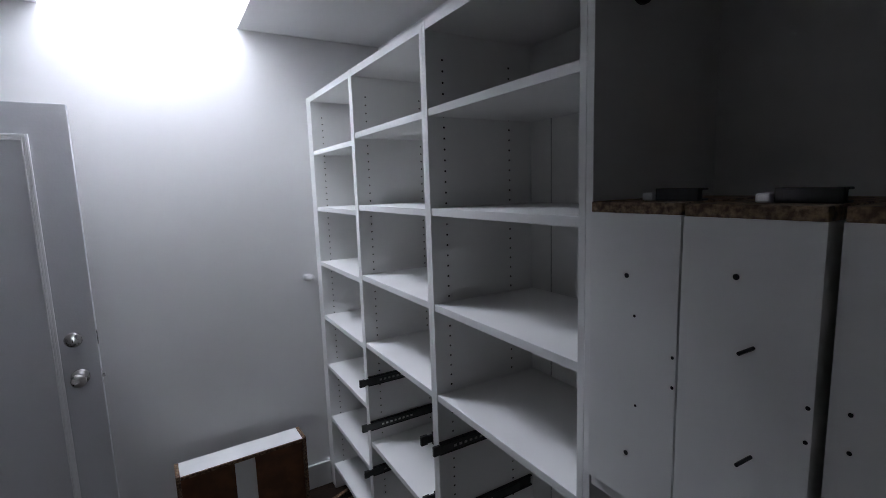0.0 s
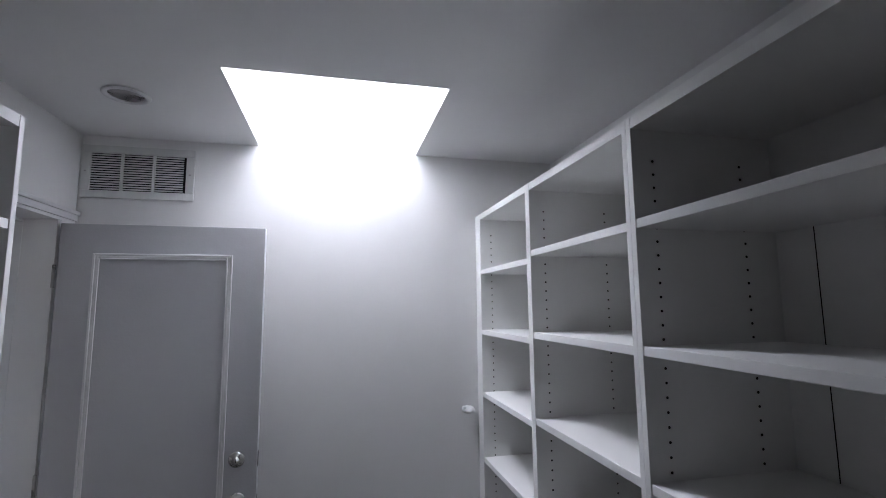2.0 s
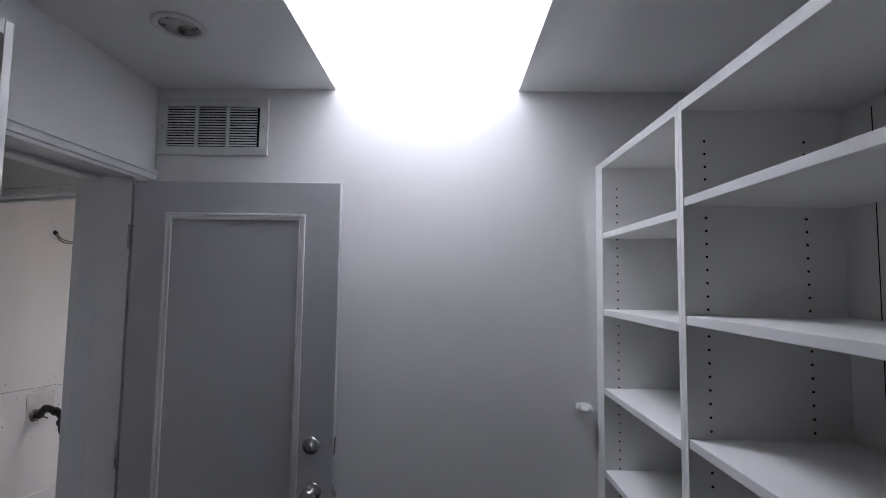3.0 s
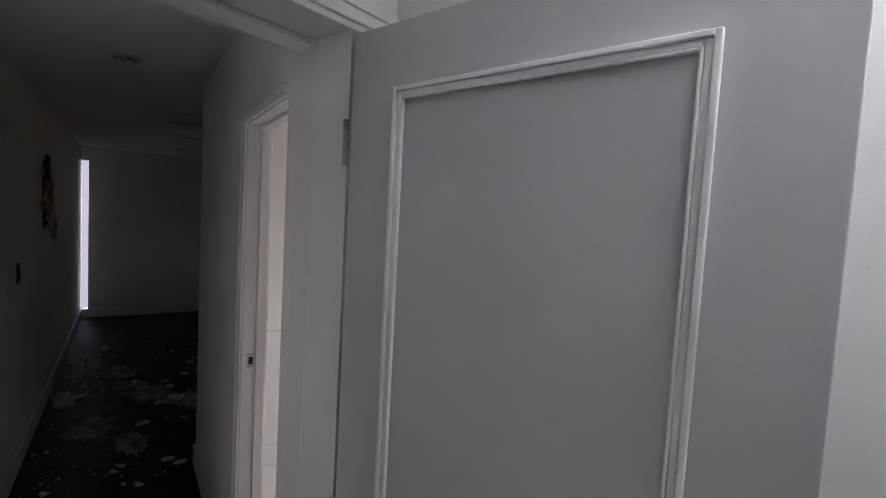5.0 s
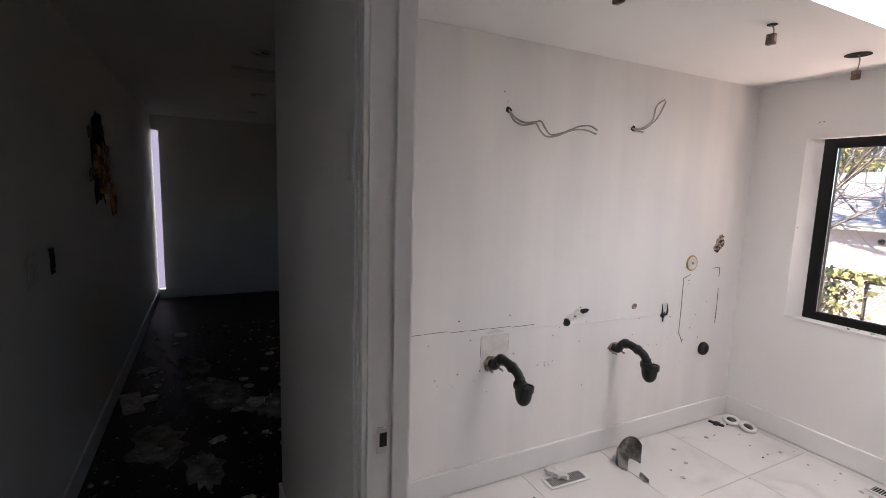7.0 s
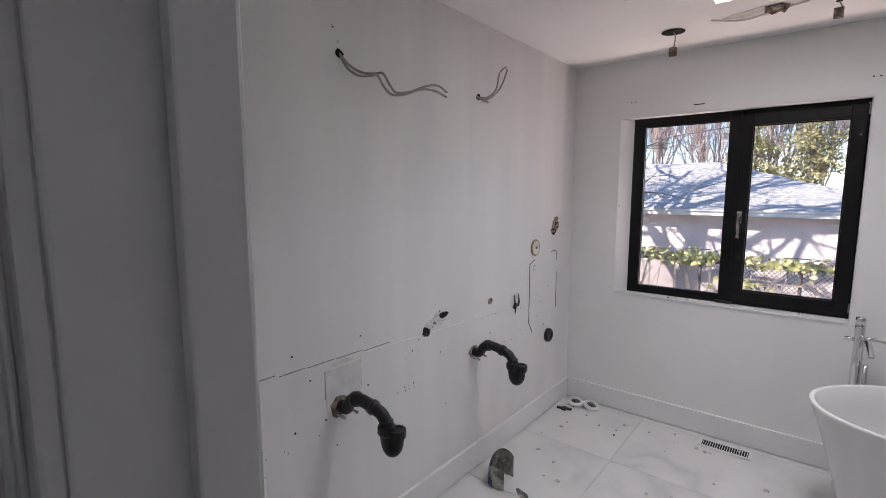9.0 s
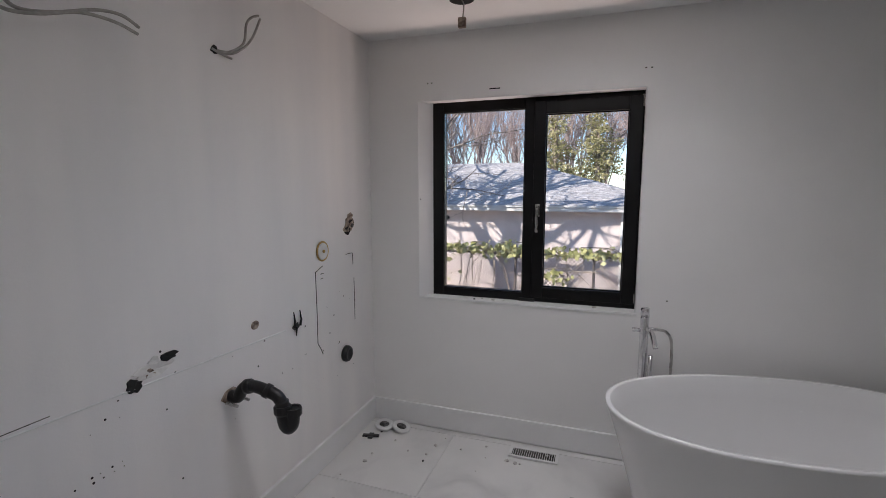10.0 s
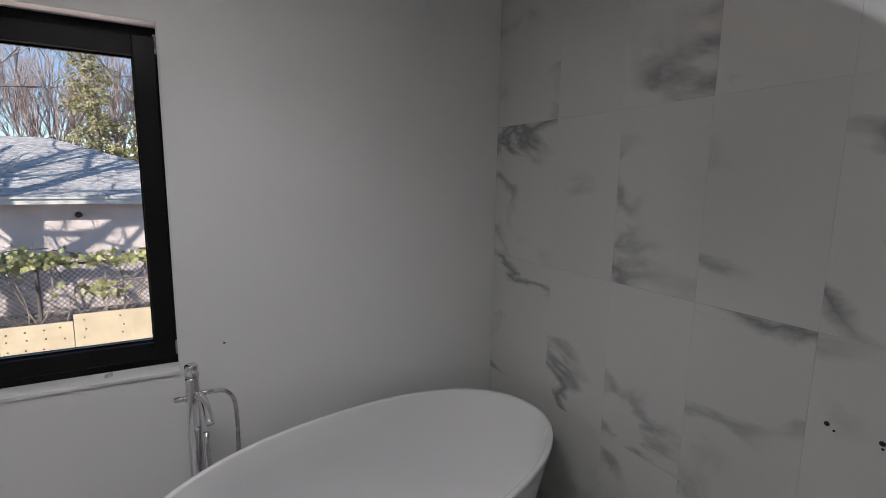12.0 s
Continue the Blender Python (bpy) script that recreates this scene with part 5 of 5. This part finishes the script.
# fence
FYY, FT = 11.0, 0.02
fence = thing("chain_link_fence", pose(0, 0, 0), "rusty chain-link fence overgrown with ivy", "fence")
for k in range(9):
    part("post", tube([(-13.0 + k * 1.72, FYY, GZ - 0.1), (-13.0 + k * 1.72, FYY, FT + 0.04)], 0.03, 10), M_WIRE, fence)
part("top_rail", tube([(-14, FYY, FT), (2.5, FYY, FT)], 0.022, 8), M_WIRE, fence)
mesh = bmesh.new()
step = 0.085
for d in (1, -1):
    k = -14.0
    while k < 2.5:
        xa, xb = k, k + d * (FT - GZ)
        sx = 0.007
        vs = [mesh.verts.new(p) for p in ((xa - sx, FYY, GZ), (xa + sx, FYY, GZ), (xb + sx, FYY, FT), (xb - sx, FYY, FT))]
        mesh.faces.new(vs)
        k += step
wf = part("wire_mesh", mesh, M_WIRE, fence)
wf["kind"] = "stuff"

# plywood boards in front
hoard = thing("board_wall", pose(0, 0, 0), "low wall of new pale plywood boards with nail heads", "fence")
nails = bmesh.new()
rng = random.Random(4)
for x0, x1, zt in ((-9.8, -7.4, -0.24), (-7.39, -5.0, -0.24), (-4.99, -3.0, -0.23), (-2.99, -1.75, -0.22), (-1.74, 0.7, -0.14), (0.71, 3.1, -0.14)):
    part("board", box((x0, 8.0, GZ - 0.05), (x1, 8.02, zt), 0.002), M_PLY, hoard)
    for k in range(26):
        lathe([(0.011, 0), (0.011, 0.003), (0.0, 0.003)], 6, Matrix.Translation((x0 + 0.1 + (x1 - x0 - 0.2) * ((k // 4) / 6) + rng.uniform(-0.02, 0.02), 7.9995, zt - 0.07 - 0.11 * (k % 4) + rng.uniform(-0.02, 0.02))) @ Matrix.Rotation(radians(90), 4, "X"), nails)
part("nail_heads", nails, M_PENCIL, hoard)["kind"] = "stuff"
part("stake", box((-4.42, 7.95, GZ), (-4.37, 7.998, 0.10)), M_BARK, hoard, "dark thin stake")


def branch(bm, p, d, length, r, depth, rng, spread, droop, kids, seg=4):
    """One tapered limb and its twigs."""
    pts, way = [Vector(p)], Vector(d).normalized()
    for i in range(seg):
        way = (way + Vector((rng.gauss(0, 1), rng.gauss(0, 1), rng.gauss(0, 1))) * 0.12 + Vector((0, 0, droop))).normalized()
        pts.append(pts[-1] + way * length / seg)
    tube(pts, [r * (1 - 0.62 * i / seg) for i in range(seg + 1)], 5 if r > 0.02 else 3, bm, cap=False)
    if depth <= 0:
        return
    for k in range(kids):
        f = rng.uniform(0.25, 1.0)
        i = min(int(f * seg), seg - 1)
        base = pts[i].lerp(pts[i + 1], f * seg - i)
        side = Vector((rng.gauss(0, 1), rng.gauss(0, 1), rng.gauss(0, 1))).normalized()
        branch(bm, base, way + side * spread, length * rng.uniform(0.45, 0.7), r * 0.5, depth - 1, rng, spread, droop, kids, seg)


def bare_tree(x, y, height, label, seed, lean=(0, 0, 1), spread=0.8, depth=3, kids=5, r=0.16, mat=None):
    t = thing("bare_tree", pose(x, y, GZ), label, "tree", "bare trees")
    rng = random.Random(seed)
    bm = bmesh.new()
    d = Vector(lean).normalized()
    tube([Vector((0, 0, -0.2)), d * height * 0.2, d * height * 0.4, d * height * 0.55], [r * 1.25, r, r * 0.8, r * 0.62], 10, bm)
    part("trunk", bm, mat or M_BARK, t)
    cr = bmesh.new()
    for k in range(kids + 2):
        f = rng.uniform(0.3, 0.55)
        side = Vector((rng.gauss(0, 1), rng.gauss(0, 1), 0)).normalized()
        branch(cr, d * height * f, d + side * spread, height * 0.45, r * 0.5, depth, rng, spread, 0.03, kids)
    part("crown", cr, mat or M_BARK, t)
    return t


# the tree whose shadow falls on the roof, and the upright brown thicket behind it
bare_tree(-6.7, 9.2, 10.5, "large bare garden tree beside the fence", 3, lean=(0.16, 0.05, 1), spread=1.0, depth=3, kids=5, r=0.25)
bare_tree(-5.5, 9.6, 5.4, "small bare pale tree near the fence", 12, lean=(0.22, -0.08, 1), spread=1.15, depth=3, kids=4, r=0.085)
for k in range(30):
    r0 = random.Random(100 + k)
    x = -16.0 + k * 0.68 + r0.uniform(-0.5, 0.5)
    bare_tree(x, 25 + r0.uniform(-1.5, 2.5), r0.uniform(6.2, 8.0), "slender bare brown tree behind the garage", 40 + k, spread=0.30, depth=2, kids=6, r=0.075, mat=M_TWIG)


def conifer(x, y, height, width, label, seed, mat, base=0.12, droop=0.35, limbs=110, tuft=0.16):
    """A trunk with tiers of limbs, each carrying tufts of needles."""
    t = thing("conifer", pose(x, y, GZ), label, "tree")
    rng = random.Random(seed)
    part("trunk", tube([(0, 0, -0.2), (0, 0, height * 0.5), (0, 0, height * 0.97)], [0.18, 0.12, 0.02], 8), M_BARK, t)
    bm = bmesh.new()
    for k in range(limbs):
        f = (k + rng.random()) / limbs
        a = rng.uniform(0, 6.283)
        long = width * (1.03 - f) ** 0.7 * rng.uniform(0.55, 1.15) + 0.12
        z0 = height * (base + (1 - base) * f)
        side = Vector((-math.sin(a), math.cos(a), 0))
        out = Vector((math.cos(a), math.sin(a), 0))
        n = max(3, int(long / 0.13))
        for i in range(n):
            q = (i + 0.5) / n
            mid = Vector((0, 0, z0)) + out * long * q + Vector((0, 0, long * (0.22 * q - droop * q * q)))
            for j in range(8):
                c = mid + Vector((rng.gauss(0, 1), rng.gauss(0, 1), rng.gauss(0, 0.55))) * tuft * 0.8 + side * rng.gauss(0, 0.3) * long * 0.35 * (1 - 0.5 * q)
                s = rng.uniform(0.5, 1.0) * tuft * 0.75
                u = (out * 0.6 + Vector((rng.gauss(0, 1), rng.gauss(0, 1), rng.gauss(-0.3, 0.7)))).normalized()
                w = u.cross(Vector((rng.gauss(0, 1), rng.gauss(0, 1), rng.gauss(0, 1)))).normalized()
                bm.faces.new([bm.verts.new(p) for p in (c - u * s, c + w * s * 0.34, c + u * s, c - w * s * 0.34)])
    part("crown", bm, mat, t)
    return t


conifer(-3.0, 22.0, 8.3, 1.5, "narrow yellow-green conifer behind the garage", 1, M_NEEDLE, 0.1)
conifer(-1.2, 22.5, 6.6, 2.0, "dense olive conifer behind the garage", 2, M_NEEDLE, 0.05)
conifer(1.4, 23.0, 7.6, 2.1, "dense olive conifer behind the garage", 5, M_NEEDLE, 0.05, limbs=130)
conifer(-11.2, 22.0, 9.0, 3.4, "broad yellow-green pine behind the garage", 3, M_PINE, 0.25, 0.05, 80, 0.24)


def ivy(spots, label, seed):
    rng = random.Random(seed)
    bm = bmesh.new()
    for x, z, w, h, n in spots:
        for k in range(n):
            c = Vector((rng.gauss(x, w / 2), FYY - 0.05 + rng.uniform(-0.22, 0.12), rng.gauss(z, h / 2)))
            s = rng.uniform(0.035, 0.075)
            u = Vector((rng.gauss(0, 1), rng.gauss(0, 0.5), rng.gauss(0, 1))).normalized()
            v = u.cross(Vector((rng.gauss(0, 0.4), -1, rng.gauss(0, 0.4)))).normalized()
            m = [c - u * s, c - u * s * 0.2 + v * s * 0.8, c + u * s, c - u * s * 0.2 - v * s * 0.8]
            bm.faces.new([bm.verts.new(p) for p in m])
    ob = tagged(obj("ivy", bm, M_IVY), label, "ivy", "", "stuff")
    st = bmesh.new()
    for x, z, w, h, n in spots:
        for k in range(5):
            a = Vector((x + rng.uniform(-w, w), FYY - 0.04, GZ))
            b = Vector((x + rng.uniform(-w, w), FYY - 0.06, z + rng.uniform(-h, h)))
            tube(smooth_path([a, a.lerp(b, 0.4) + Vector((rng.uniform(-0.2, 0.2), 0, 0.1)), b, b + Vector((rng.uniform(-0.8, 0.8), 0, rng.uniform(-0.05, 0.1)))], 4), 0.012, 4, st)
    part("stems", st, M_BARK, ob)


ivy([(-5.6, -0.02, 0.9, 0.28, 420), (-5.2, -0.40, 0.8, 0.45, 330), (-6.4, -0.2, 1.0, 0.4, 420), (-4.6, 0.14, 1.1, 0.10, 240), (-3.6, 0.12, 0.4, 0.15, 60)], "yellow-green ivy climbing over the fence", 6)
ivy([(-2.9, 0.12, 0.5, 0.18, 160), (-2.0, 0.10, 0.9, 0.12, 100), (-1.0, 0.09, 0.9, 0.12, 110), (-1.9, -0.45, 0.5, 0.16, 50), (0.2, 0.1, 0.9, 0.14, 110)], "thin ivy along the top of the fence", 7)
ivy([(-9.0, -0.2, 1.6, 0.5, 700)], "ivy on the far stretch of fence", 9)

# ---- wall and floor tiles ----
rng = random.Random(17)
cols = [(2.614, BN - 0.001)]
y = 2.614
while y > 0.5:
    cols.append((y - 0.3045, y))
    y -= 0.3045
tiles = {}
east = bpy.data.objects["wall_bath_east"]
for ci, (y0, y1) in enumerate(cols):
    edges = [0.013, 0.60, 1.165, 1.745, 2.341]
    for z0, z1 in zip(edges, edges[1:]):
        w, h = y1 - y0 - 0.0004, z1 - z0 - 0.0004
        key = (round(w, 3), round(h, 3))
        if key not in tiles:
            me = bpy.data.meshes.new("tile")
            bm = box((0.0, -w / 2, -h / 2), (0.011, w / 2, h / 2), 0.0002)
            bm.to_mesh(me)
            bm.free()
            me.materials.append(M_MARBLE)
            tiles[key] = me
        t = new("tile", tiles[key])
        t.parent = east
        t.matrix_basis = Matrix.Translation((BE + rng.uniform(0.0, 0.0006), (y0 + y1) / 2, (z0 + z1) / 2))
dots = bmesh.new()
for y, z, r in ((1.66, 0.955, 0.006), (1.645, 0.944, 0.003), (1.56, 0.957, 0.006), (1.558, 0.945, 0.003), (2.02, 1.78, 0.002)):
    lathe([(r, 0), (r, 0.0007), (0.0, 0.0007)], 8, Matrix.Translation((BE - 0.0002, y, z)) @ Matrix.Rotation(radians(-90), 4, "Y"), dots)
tagged(obj("nail_holes", dots, M_HOLE), "drilled holes in the marble tiles", "wall mark", "", "stuff")

bed = structure("floor_bath", prism(bath_poly, 0.0005, 0.004), M_GROUT, None, "pale marble tile floor with thin joints", "floor")
ftiles = {}
xs = [-2.767, -1.567, -0.367, 0.833]
ys = [-0.05 + 0.0] + [0.55, 1.15, 1.75, 2.35, 2.95, 3.005]
for i in range(len(xs) - 1):
    x0, x1 = max(xs[i], BW + 0.001), min(xs[i + 1], BE)
    for j in range(len(ys) - 1):
        y0, y1 = ys[j], ys[j + 1]
        if i == 2:
            y0 = max(y0, 0.42)
        if y1 - y0 < 0.02:
            continue
        if j == 0:
            y0 = -0.04 if i < 2 else y0
        w, d = x1 - x0 - 0.003, y1 - y0 - 0.003
        key = (round(w, 3), round(d, 3))
        if key not in ftiles:
            me = bpy.data.meshes.new("tile")
            bm = box((-w / 2, -d / 2, 0.0), (w / 2, d / 2, 0.004), 0.0006)
            bm.to_mesh(me)
            bm.free()
            me.materials.append(M_TILE)
            ftiles[key] = me
        t = new("tile", ftiles[key])
        t.parent = bed
        t.matrix_basis = Matrix.Translation(((x0 + x1) / 2, (y0 + y1) / 2, 0.0042 + rng.uniform(0, 0.0003)))
